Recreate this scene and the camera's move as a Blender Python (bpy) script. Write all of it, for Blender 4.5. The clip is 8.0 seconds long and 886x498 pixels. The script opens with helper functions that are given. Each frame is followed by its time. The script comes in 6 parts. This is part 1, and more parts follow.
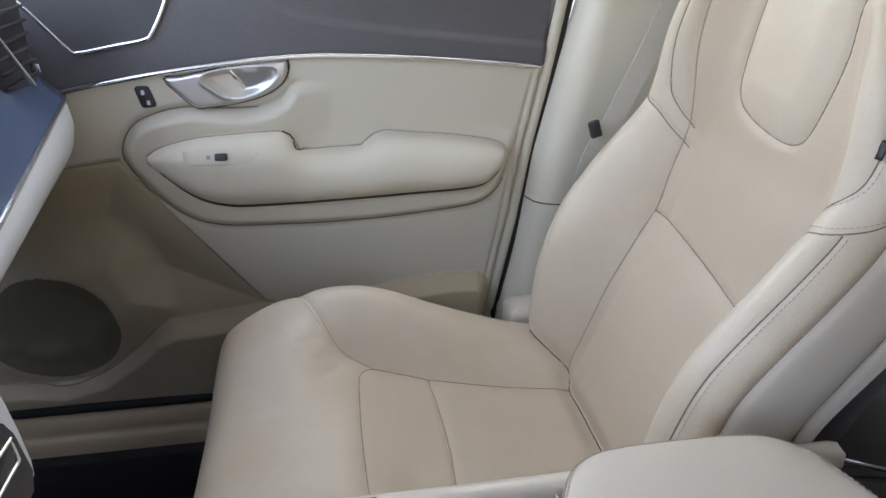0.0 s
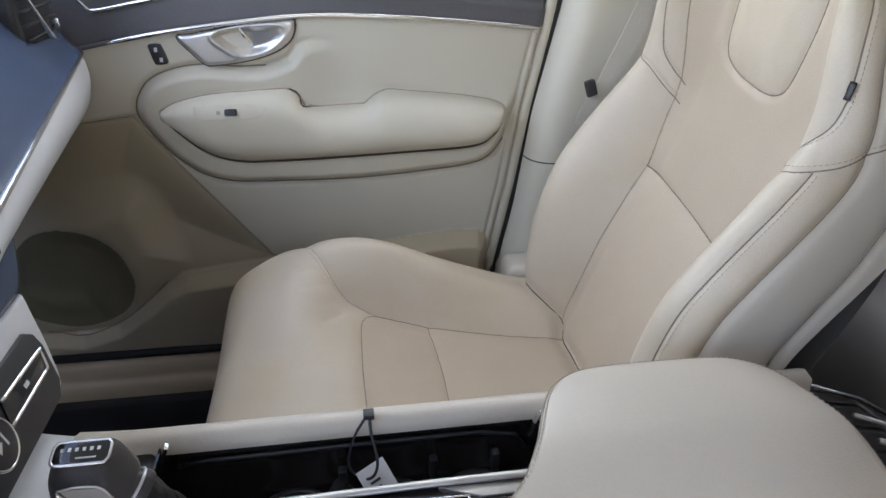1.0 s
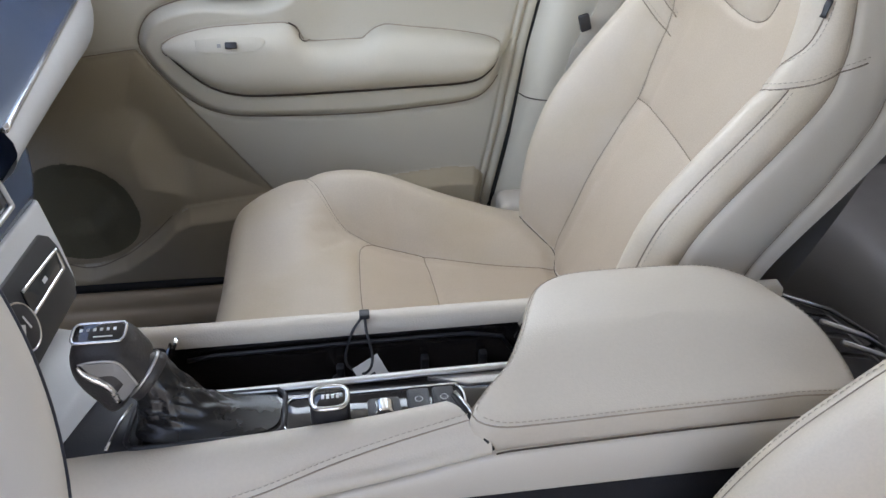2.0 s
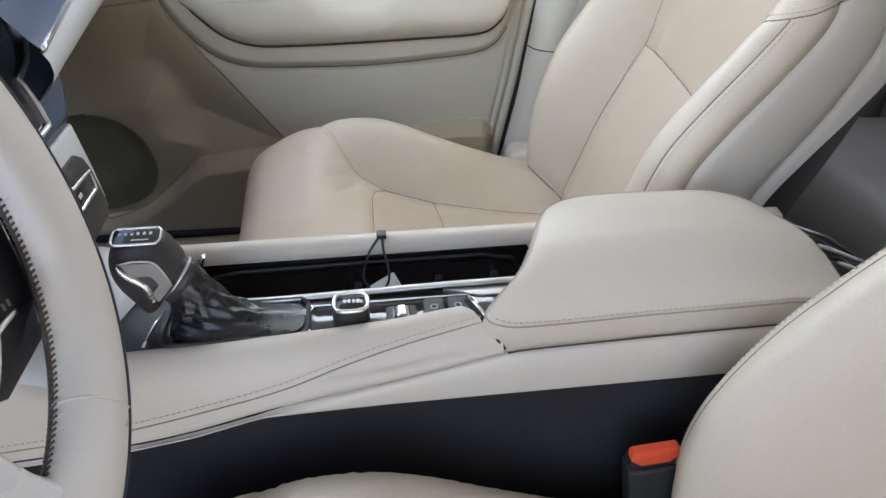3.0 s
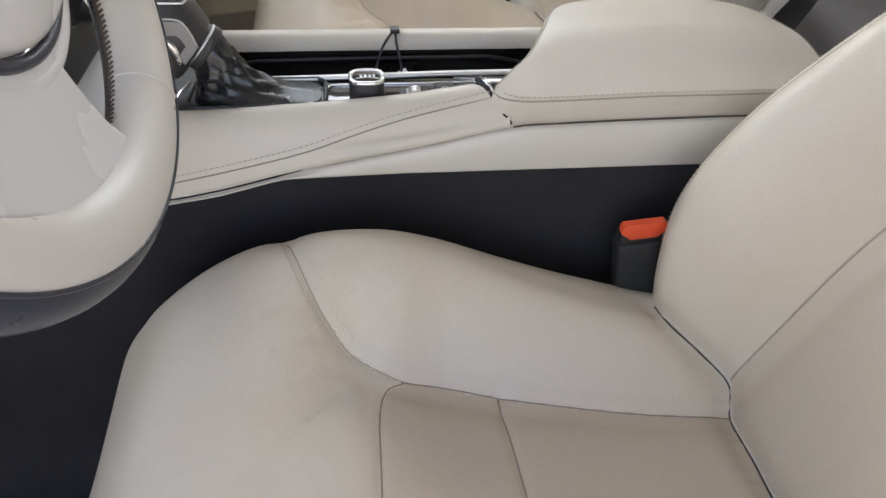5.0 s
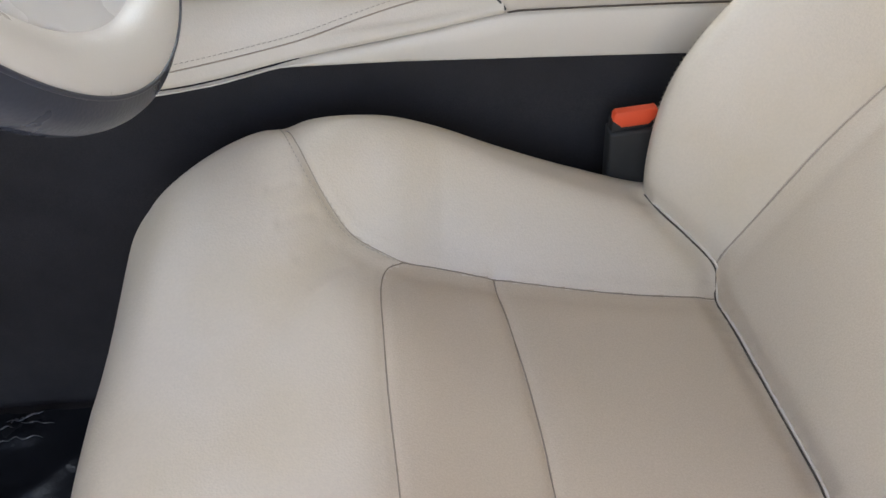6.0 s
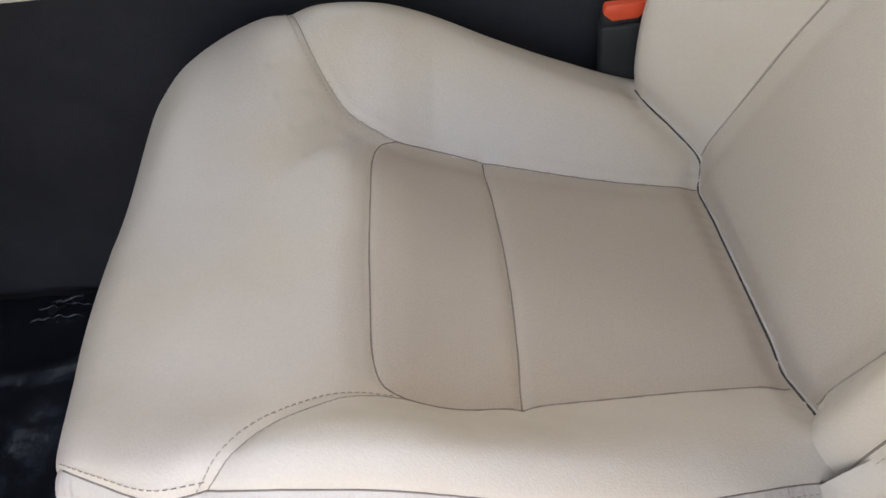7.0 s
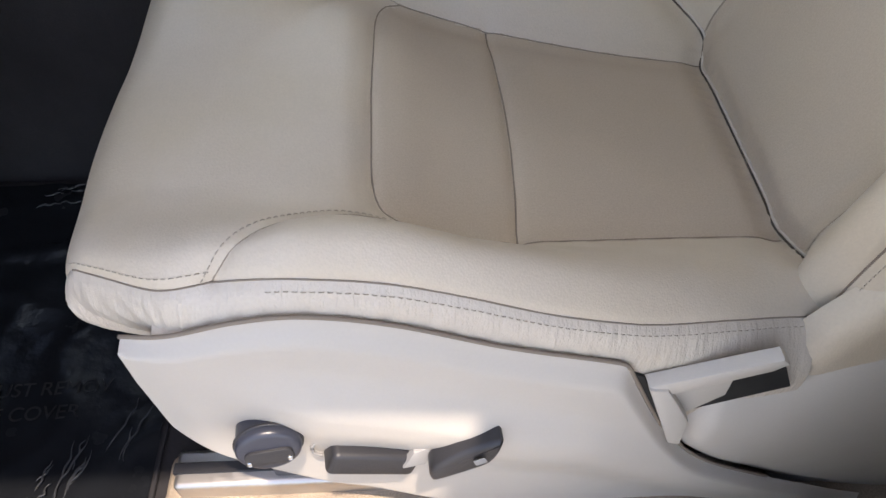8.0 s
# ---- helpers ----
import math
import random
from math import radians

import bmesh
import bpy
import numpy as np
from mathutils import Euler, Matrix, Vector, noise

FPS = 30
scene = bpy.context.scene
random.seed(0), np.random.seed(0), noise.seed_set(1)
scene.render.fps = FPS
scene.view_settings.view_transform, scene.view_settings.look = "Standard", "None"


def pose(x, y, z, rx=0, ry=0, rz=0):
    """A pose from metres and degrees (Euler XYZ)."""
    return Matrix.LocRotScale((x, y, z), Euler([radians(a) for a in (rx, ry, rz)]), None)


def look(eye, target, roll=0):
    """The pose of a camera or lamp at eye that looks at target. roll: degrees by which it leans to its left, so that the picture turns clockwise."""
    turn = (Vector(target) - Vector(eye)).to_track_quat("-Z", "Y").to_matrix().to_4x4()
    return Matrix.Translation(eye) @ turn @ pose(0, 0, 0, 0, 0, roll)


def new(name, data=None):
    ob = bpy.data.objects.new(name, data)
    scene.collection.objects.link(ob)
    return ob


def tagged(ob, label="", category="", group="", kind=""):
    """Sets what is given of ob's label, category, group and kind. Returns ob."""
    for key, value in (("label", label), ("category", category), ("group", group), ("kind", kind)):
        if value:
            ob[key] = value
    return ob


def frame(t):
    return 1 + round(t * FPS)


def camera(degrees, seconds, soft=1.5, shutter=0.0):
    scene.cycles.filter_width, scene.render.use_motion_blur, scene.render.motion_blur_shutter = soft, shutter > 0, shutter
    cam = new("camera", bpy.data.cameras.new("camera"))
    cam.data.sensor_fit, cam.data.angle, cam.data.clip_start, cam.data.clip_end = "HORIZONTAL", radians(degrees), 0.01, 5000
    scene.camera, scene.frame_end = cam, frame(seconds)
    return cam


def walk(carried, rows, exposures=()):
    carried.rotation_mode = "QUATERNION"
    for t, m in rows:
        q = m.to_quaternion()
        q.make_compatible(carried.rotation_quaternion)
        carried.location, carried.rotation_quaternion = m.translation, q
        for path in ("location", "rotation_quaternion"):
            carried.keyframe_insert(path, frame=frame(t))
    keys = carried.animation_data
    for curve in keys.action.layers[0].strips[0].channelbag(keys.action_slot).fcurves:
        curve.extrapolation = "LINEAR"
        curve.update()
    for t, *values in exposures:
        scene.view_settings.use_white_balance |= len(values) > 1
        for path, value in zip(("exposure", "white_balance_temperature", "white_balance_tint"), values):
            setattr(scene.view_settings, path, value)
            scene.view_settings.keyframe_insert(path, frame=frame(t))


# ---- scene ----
cam = camera(66.0, 8.0)
PATH = [
    (0, (0.006, 0.044, 0.99), (0.301, 1.809, 0.097), 0.4),
    (0.5, (0.012, 0.014, 0.981), (0.29, 1.78, 0.083), 0.3),
    (1, (0.01, -0.02, 0.968), (0.278, 1.726, 0.031), 0.5),
    (1.5, (0.014, -0.053, 0.952), (0.273, 1.672, -0.026), 0.6),
    (1.7, (0.017, -0.064, 0.95), (0.269, 1.644, -0.058), 0.5),
    (2.8, (-0.011, -0.12, 0.913), (0.267, 1.549, -0.153), 1.2),
    (3, (-0.004, -0.135, 0.91), (0.232, 1.528, -0.176), 0.5),
    (3.5, (-0.01, -0.157, 0.89), (0.219, 1.496, -0.212), 0.6),
    (4, (-0.007, -0.179, 0.872), (0.213, 1.411, -0.321), 1.3),
    (4.5, (-0.012, -0.204, 0.851), (0.202, 1.347, -0.394), 1.7),
    (4.7, (-0.019, -0.217, 0.849), (0.201, 1.307, -0.426), 2.3),
    (5.8, (-0.045, -0.281, 0.794), (0.225, 1.164, -0.561), 3.9),
    (6, (-0.04, -0.29, 0.804), (0.214, 1.111, -0.601), 3.3),
    (6.5, (-0.005, -0.346, 0.792), (0.144, 1.045, -0.638), 1.5),
    (7, (0.007, -0.386, 0.783), (0.114, 0.953, -0.699), 0.8),
    (7.5, (0.013, -0.425, 0.758), (0.098, 0.881, -0.755), 0.2),
    (8, (0.006, -0.464, 0.73), (0.1, 0.789, -0.826), 1.8),
]
walk(cam, [(t, look(eye, target, roll)) for t, eye, target, roll in PATH], exposures=[(0, 1.93, 7100, 19), (1.5, 2.0, 7050, 19), (2.8, 2.25, 7150, 18), (3.5, 2.2, 7250, 18), (4.5, 2.2, 7650, 18), (6.0, 2.34, 7700, 17), (6.5, 2.20, 7750, 17), (7.0, 2.16, 7700, 17), (7.5, 2.01, 7700, 17), (8, 1.76, 7600, 17)])

# ---- light ----
world = bpy.data.worlds.new("sky")
world.use_nodes = True
scene.world = world
_wn = world.node_tree.nodes
_sky = _wn.new("ShaderNodeTexSky")
_sky.sky_type, _sky.sun_disc = "NISHITA", False
SUN_ELEV, SUN_TURN = 73.9, 159.7
_sky.sun_elevation, _sky.sun_rotation = radians(SUN_ELEV), radians(SUN_TURN)
_wn["Background"].inputs["Strength"].default_value = 0.15
world.node_tree.links.new(_sky.outputs["Color"], _wn["Background"].inputs["Color"])
_sun = bpy.data.lights.new("sun", "SUN")
_sun.energy, _sun.angle, _sun.color = 2.2, radians(1.0), (1.0, 0.95, 0.88)
sun = new("sun", _sun)
_e, _a = radians(SUN_ELEV), radians(SUN_TURN)
_to_sun = Vector((math.sin(_a) * math.cos(_e), math.cos(_a) * math.cos(_e), math.sin(_e)))
sun.matrix_world = look((0, 0, 0), -_to_sun)


def window_light(name, eye, target, wide, high, power, colour):
    """Daylight in a window's opening."""
    d = bpy.data.lights.new(name, "AREA")
    d.shape, d.size, d.size_y, d.energy, d.color = "RECTANGLE", wide, high, power, colour
    new(name, d).matrix_world = look(eye, target)


window_light("windscreen_daylight", (-0.70, 0.38, 1.15), (0.2, 0.38, 0.55), 1.1, 0.35, 2.2, (0.62, 0.81, 1.0))
window_light("side_window_daylight", (0.05, 1.22, 1.10), (0.05, 0.45, 0.60), 0.8, 0.18, 0.8, (0.78, 0.89, 1.0))
window_light("rear_side_window_daylight", (1.1, 1.10, 1.08), (0.6, 0.4, 0.5), 0.6, 0.16, 0.5, (0.78, 0.89, 1.0))


# ---- materials ----
def mat(name, base, rough=0.5, metal=0.0, vary=0.06, scale=3.0, grain=0.0, grain_scale=300.0, bump=0.0, bump_scale=600.0,
        wrinkle=0.0, wrinkle_scale=30.0, stain=None, stain_amount=0.0, spec=0.5, coat=0.0, cells=False, rough_vary=0.08, wrinkle_map=None):
    """A procedural surface: broad and fine colour variation, stains, grain relief and soft wrinkles, in metres of object space."""
    m = bpy.data.materials.new(name)
    m.use_nodes = True
    n, l = m.node_tree.nodes, m.node_tree.links
    b = n["Principled BSDF"]
    b.inputs["Metallic"].default_value = metal
    b.inputs["Specular IOR Level"].default_value = spec
    b.inputs["Coat Weight"].default_value = coat
    b.inputs["Coat Roughness"].default_value = 0.05
    tc = n.new("ShaderNodeTexCoord")

    def noise_of(s, detail=4.0):
        t = n.new("ShaderNodeTexNoise")
        t.inputs["Scale"].default_value, t.inputs["Detail"].default_value = s, detail
        l.new(tc.outputs["Object"], t.inputs["Vector"])
        return t.outputs["Fac"]

    def mix(fac, a, c):
        x = n.new("ShaderNodeMix")
        x.data_type = "RGBA"
        l.new(fac, x.inputs["Factor"])
        for sock, val in (("A", a), ("B", c)):
            target = [i for i in x.inputs if i.name == sock and i.type == "RGBA"][0]
            if isinstance(val, tuple):
                target.default_value = (*val, 1)
            else:
                l.new(val, target)
        return [o for o in x.outputs if o.type == "RGBA"][0]

    def ramp(fac, lo, hi, to0=0.0, to1=1.0):
        r = n.new("ShaderNodeMapRange")
        r.inputs["From Min"].default_value, r.inputs["From Max"].default_value = lo, hi
        r.inputs["To Min"].default_value, r.inputs["To Max"].default_value = to0, to1
        l.new(fac, r.inputs["Value"])
        return r.outputs["Result"]

    dark = tuple(c * (1 - vary) for c in base)
    light = tuple(min(1, c * (1 + vary)) for c in base)
    broad = noise_of(scale)
    col = mix(ramp(broad, 0.3, 0.7), dark, light)
    if stain:
        col = mix(ramp(noise_of(scale * 1.7 + 1.0, 5.0), 0.45, 0.75, 0.0, stain_amount), col, stain)
    if grain:
        col = mix(ramp(noise_of(grain_scale), 0.35, 0.65, 0.0, grain), col, tuple(c * 0.55 for c in base))
    l.new(col, b.inputs["Base Color"])
    l.new(ramp(noise_of(scale * 6), 0.3, 0.7, max(0.02, rough - rough_vary), min(1, rough + rough_vary)), b.inputs["Roughness"])
    height = None
    if bump:
        if cells:
            v = n.new("ShaderNodeTexVoronoi")
            v.inputs["Scale"].default_value = bump_scale
            l.new(tc.outputs["Object"], v.inputs["Vector"])
            src = v.outputs["Distance"]
        else:
            src = noise_of(bump_scale, 3.0)
        bp = n.new("ShaderNodeBump")
        bp.inputs["Strength"].default_value, bp.inputs["Distance"].default_value = bump, 0.001
        l.new(src, bp.inputs["Height"])
        height = bp
    if wrinkle:
        bp = n.new("ShaderNodeBump")
        bp.inputs["Strength"].default_value, bp.inputs["Distance"].default_value = wrinkle, 0.004
        if wrinkle_map:
            mp = n.new("ShaderNodeMapping")
            mp.inputs["Scale"].default_value = wrinkle_map
            l.new(tc.outputs["Object"], mp.inputs["Vector"])
            t = n.new("ShaderNodeTexNoise")
            t.inputs["Scale"].default_value, t.inputs["Detail"].default_value = 1.0, 4.0
            l.new(mp.outputs["Vector"], t.inputs["Vector"])
            l.new(t.outputs["Fac"], bp.inputs["Height"])
        else:
            l.new(noise_of(wrinkle_scale, 5.0), bp.inputs["Height"])
        if height:
            l.new(height.outputs["Normal"], bp.inputs["Normal"])
        height = bp
    if height:
        l.new(height.outputs["Normal"], b.inputs["Normal"])
    return m


LEATHER = mat("cream_leather", (0.605, 0.518, 0.412), 0.44, vary=0.05, scale=4.0, bump=0.17, bump_scale=620, cells=True, wrinkle=0.14, wrinkle_scale=22,
              stain=(0.54, 0.44, 0.30), stain_amount=0.65, grain=0.10, grain_scale=420)
LEATHER_GATHERED = mat("gathered_leather", (0.60, 0.53, 0.45), 0.44, vary=0.05, scale=4.0, bump=0.22, bump_scale=620, cells=True, wrinkle=0.55, wrinkle_map=(150.0, 30.0, 26.0),
                       stain=(0.55, 0.45, 0.31), stain_amount=0.4, grain=0.10, grain_scale=420)
LEATHER_PLAIN = mat("console_leather", (0.60, 0.53, 0.44), 0.42, vary=0.04, scale=4.0, bump=0.15, bump_scale=600, cells=True, grain=0.06)
PERFORATED = mat("perforated_leather", (0.545, 0.446, 0.340), 0.50, vary=0.06, scale=4.0, grain=0.20, grain_scale=700, bump=0.16, bump_scale=800, cells=True,
                 stain=(0.50, 0.41, 0.29), stain_amount=0.4)
DOOR_SKIN = mat("door_soft_plastic", (0.585, 0.54, 0.445), 0.52, vary=0.04, scale=3.0, bump=0.2, bump_scale=700, grain=0.08, grain_scale=500)
# lower door and sill: browned in colour for footwell shade and warm bounce
DOOR_LOWER = mat("door_lower_shaded_plastic", (0.47, 0.395, 0.28), 0.55, vary=0.05, scale=3.0, bump=0.2, bump_scale=700, grain=0.08, grain_scale=500)
SILL_TAN = mat("warm_lit_sill_plastic", (0.43, 0.335, 0.225), 0.5, vary=0.06, scale=4.0, bump=0.2, bump_scale=700)
CREAM_PLASTIC = mat("cream_hard_plastic", (0.64, 0.58, 0.50), 0.38, vary=0.03, scale=3.0, bump=0.12, bump_scale=900, grain=0.05, grain_scale=600,
                    stain=(0.6, 0.5, 0.36), stain_amount=0.2)
SEAT_PLASTIC = mat("seat_trim_plastic", (0.53, 0.485, 0.43), 0.42, vary=0.03, scale=3.0, bump=0.12, bump_scale=900, grain=0.05, grain_scale=600)
# pale plastic of dash and console, cooled in colour for the sky's light
PALE_SKYLIT = mat("pale_skylit_plastic", (0.60, 0.605, 0.615), 0.36, vary=0.03, scale=3.0, bump=0.10, bump_scale=900, grain=0.04, grain_scale=600)
PILLAR = mat("pillar_plastic", (0.63, 0.585, 0.49), 0.45, vary=0.03, bump=0.15, bump_scale=900)
GREY_PLASTIC = mat("grey_plastic", (0.30, 0.29, 0.28), 0.5, vary=0.05, bump=0.2, bump_scale=800)
CHARCOAL = mat("charcoal_soft_plastic", (0.105, 0.100, 0.108), 0.5, vary=0.10, scale=5.0, bump=0.3, bump_scale=500, cells=True, grain=0.2)
# the dash's blue is sky reflection put into the base colour
DASH_DARK = mat("dash_sky_tinted_leather", (0.050, 0.075, 0.130), 0.24, vary=0.05, scale=3.0, bump=0.08, bump_scale=400, cells=True, rough_vary=0.015)
CARPET = mat("black_carpet", (0.033, 0.0315, 0.0335), 0.95, vary=0.2, scale=8.0, grain=0.5, grain_scale=900, bump=0.6, bump_scale=900, spec=0.1)
CARPET_BEIGE = mat("beige_carpet", (0.36, 0.29, 0.22), 0.95, vary=0.15, scale=20.0, grain=0.6, grain_scale=500, bump=1.0, bump_scale=500, spec=0.1)
PIANO = mat("piano_black", (0.020, 0.017, 0.016), 0.09, vary=0.1, spec=0.5, coat=0.5, rough_vary=0.04)
GLOSS_PANEL = mat("gloss_screen", (0.012, 0.014, 0.02), 0.12, vary=0.1, coat=0.4, rough_vary=0.04)
BLACK_PLASTIC = mat("black_plastic", (0.022, 0.022, 0.026), 0.42, vary=0.1, bump=0.2, bump_scale=700)
BLACK_LEATHER = mat("black_leather", (0.012, 0.012, 0.013), 0.26, vary=0.15, bump=0.06, bump_scale=350, cells=True, wrinkle=0.10, wrinkle_scale=30)
KNOB_DARK = mat("shifter_dark_leather", (0.040, 0.036, 0.036), 0.42, vary=0.1, bump=0.2, bump_scale=450, cells=True)
SWITCH_BLUE = mat("switch_blue_black", (0.030, 0.034, 0.050), 0.36, vary=0.1, bump=0.1)
WHEEL_CREAM = mat("wheel_cream_leather", (0.70, 0.655, 0.60), 0.32, vary=0.03, scale=5.0, bump=0.10, bump_scale=700, cells=True, rough_vary=0.05)
SATIN_CREAM = mat("satin_cream_plastic", (0.74, 0.72, 0.71), 0.25, vary=0.02, bump=0.06, bump_scale=900, coat=0.3, rough_vary=0.04)
WHEEL_DARK = mat("wheel_slate_leather", (0.030, 0.036, 0.052), 0.30, vary=0.12, bump=0.08, bump_scale=450, cells=True)
RUBBER = mat("rubber_seal", (0.012, 0.012, 0.012), 0.7, vary=0.1)
CHROME = mat("satin_chrome", (0.78, 0.77, 0.75), 0.18, metal=1.0, vary=0.03)
ALU = mat("brushed_aluminium", (0.64, 0.63, 0.62), 0.40, metal=1.0, vary=0.03, scale=20, rough_vary=0.03)
STEEL = mat("seat_rail_steel", (0.55, 0.52, 0.49), 0.38, metal=0.9, vary=0.08, scale=15)
THREAD = mat("seam_shadow_thread", (0.25, 0.20, 0.155), 0.8, vary=0.1)
STITCH = mat("beige_stitching", (0.45, 0.39, 0.315), 0.8, vary=0.1)
STITCH_DARK = mat("brown_stitching", (0.10, 0.075, 0.06), 0.8, vary=0.1)
SEAM_SOFT = mat("soft_seam", (0.36, 0.30, 0.235), 0.8, vary=0.1)
RED = mat("red_plastic", (0.78, 0.085, 0.030), 0.42, vary=0.05, bump=0.1)
WHITE_PAPER = mat("white_card", (0.75, 0.74, 0.73), 0.7, vary=0.03)
INK = mat("ink", (0.05, 0.05, 0.06), 0.7)
INK_WHITE = mat("switch_marking", (0.62, 0.62, 0.62), 0.6)
# speaker cloth: dark mesh and the footwell's shade share one colour
GRILLE = mat("shaded_speaker_cloth", (0.20, 0.178, 0.118), 0.8, vary=0.08, grain=0.3, grain_scale=600, bump=0.6, bump_scale=700, cells=True, spec=0.2)
TWEETER = mat("grey_grille_cloth", (0.085, 0.085, 0.09), 0.7, vary=0.06, grain=0.3, grain_scale=800, bump=0.3, bump_scale=900, cells=True, spec=0.3)
BELT = mat("beige_belt_webbing", (0.56, 0.53, 0.47), 0.75, vary=0.06, scale=12, grain=0.3, grain_scale=700, bump=0.4, bump_scale=800)
HEADLINER = mat("headliner_cloth", (0.62, 0.60, 0.55), 0.95, vary=0.03, bump=0.3, bump_scale=800, spec=0.1)
# dark tone that stands in for shade in crevices, grooves and gaps
CREVICE_SHADE = mat("crevice_shade", (0.075, 0.058, 0.044), 0.9, vary=0.1)
GROUND = mat("pale_concrete", (0.29, 0.278, 0.256), 0.9, vary=0.12, scale=0.8, grain=0.3, grain_scale=60, bump=0.4, bump_scale=80)
# rear leather, greyed and darkened in colour for the shade back there
REAR_SHADED = mat("rear_shaded_leather", (0.30, 0.285, 0.275), 0.5, vary=0.06, bump=0.2, bump_scale=500, cells=True)


def film_mat():
    """Clear plastic floor protection: thin, glossy, creased."""
    m = mat("clear_protective_film", (0.009, 0.010, 0.012), 0.22, vary=0.1, wrinkle=0.5, wrinkle_scale=30, spec=0.11)
    return m


def glass_mat():
    m = bpy.data.materials.new("window_glass")
    m.use_nodes = True
    b = m.node_tree.nodes["Principled BSDF"]
    b.inputs["Base Color"].default_value = (0.86, 0.92, 0.90, 1)
    b.inputs["Roughness"].default_value = 0.02
    b.inputs["Transmission Weight"].default_value = 1.0
    b.inputs["IOR"].default_value = 1.1
    return m


FILM, GLASS = film_mat(), glass_mat()


# ---- builders ----
def thing(name, at, label, category, group="", kind=""):
    ob = new(name)
    ob.empty_display_size = 0.05
    ob.location = at
    return tagged(ob, label, category, group, kind)


def finish(me, smooth=True, sharp=None):
    if smooth:
        me.shade_smooth()
        if sharp:
            me.set_sharp_from_angle(angle=radians(sharp))
    return me


def part(name, data, material, parent=None, label="", sharp=40):
    """Links a bmesh, or a mesh in world metres, as one mesh object under a thing or a part."""
    if isinstance(data, bmesh.types.BMesh):
        me = bpy.data.meshes.new(name)
        data.to_mesh(me)
        data.free()
        finish(me, True, sharp)
    else:
        me = data
    me.materials.append(material)
    ob = new(name, me)
    if parent:
        ob.parent = parent
        bpy.context.view_layer.update()
        ob.matrix_parent_inverse = parent.matrix_world.inverted()
    if label:
        ob["label"] = label
    return ob


def solo(name, data, material, label, category, group="", kind="", sharp=40):
    """A thing or piece of the setting that is one mesh."""
    return tagged(part(name, data, material, None, "", sharp), label, category, group, kind)


def mesh_of(verts, faces, name="m", sharp=None):
    me = bpy.data.meshes.new(name)
    me.from_pydata([tuple(map(float, v)) for v in verts], [], [tuple(map(int, f)) for f in faces])
    me.update()
    return finish(me, True, sharp)


def grid_faces(nu, nv, wrap_v=False):
    out = []
    for i in range(nu - 1):
        for j in range(nv if wrap_v else nv - 1):
            k = (j + 1) % nv
            out.append((i * nv + j, i * nv + k, (i + 1) * nv + k, (i + 1) * nv + j))
    return out


def spline(points, n):
    """n points on a smooth curve through the given ones, evenly spaced."""
    p = np.array(points, float)
    if len(p) < 3:
        return np.array([p[0] + (p[-1] - p[0]) * t for t in np.linspace(0, 1, n)])
    q = np.vstack([2 * p[0] - p[1], p, 2 * p[-1] - p[-2]])
    out = []
    for i in range(1, len(q) - 2):
        a, b, c, d = q[i - 1], q[i], q[i + 1], q[i + 2]
        for t in np.linspace(0, 1, 16, endpoint=False):
            out.append(0.5 * (2 * b + (c - a) * t + (2 * a - 5 * b + 4 * c - d) * t * t + (3 * b - a - 3 * c + d) * t ** 3))
    out.append(p[-1])
    out = np.array(out)
    s = np.r_[0, np.cumsum(np.linalg.norm(np.diff(out, axis=0), axis=1))]
    want = np.linspace(0, s[-1], n)
    return np.stack([np.interp(want, s, out[:, k]) for k in range(p.shape[1])], 1)


def closed_spline(points, n):
    p = list(points)
    m = spline(p[-3:] + p + p[:3], 40 * len(p))
    a = np.argmin(np.linalg.norm(m[: len(m) // 2] - np.array(p[0]), axis=1))
    half = len(m) // 2
    b = half + np.argmin(np.linalg.norm(m[half:] - np.array(p[0]), axis=1))
    return spline(m[a:b + 1][::4], n + 1)[:-1]


def tube(points, r, sides=8, closed=False, flat=1.0, up=(0, 0, 1)):
    """A tube along points; flat under 1 squashes it along up."""
    p = np.array(points, float)
    n = len(p)
    rad = np.full(n, r) if np.isscalar(r) else np.array(r, float)
    t = np.gradient(p, axis=0) if not closed else np.roll(p, -1, 0) - np.roll(p, 1, 0)
    t /= np.linalg.norm(t, axis=1)[:, None] + 1e-12
    u = np.tile(np.array(up, float), (n, 1))
    side = np.cross(t, u)
    bad = np.linalg.norm(side, axis=1) < 0.15
    side[bad] = np.cross(t[bad], (0, 1, 0.01))
    side /= np.linalg.norm(side, axis=1)[:, None]
    nor = np.cross(side, t)
    verts, faces = [], []
    for k in range(sides):
        a = 2 * math.pi * k / sides
        verts.append(p + rad[:, None] * (math.cos(a) * side + flat * math.sin(a) * nor))
    v = np.stack(verts, 1).reshape(-1, 3)
    for i in range(n if closed else n - 1):
        j = (i + 1) % n
        for k in range(sides):
            m = (k + 1) % sides
            faces.append((i * sides + k, i * sides + m, j * sides + m, j * sides + k))
    if not closed:
        faces.append(tuple(range(sides))[::-1])
        faces.append(tuple((n - 1) * sides + k for k in range(sides)))
    return mesh_of(v, faces)


def join_meshes(list_of_meshes):
    verts, faces = [], []
    for me in list_of_meshes:
        o = len(verts)
        verts += [tuple(v.co) for v in me.vertices]
        faces += [tuple(o + i for i in p.vertices) for p in me.polygons]
    return mesh_of(verts, faces, sharp=40)


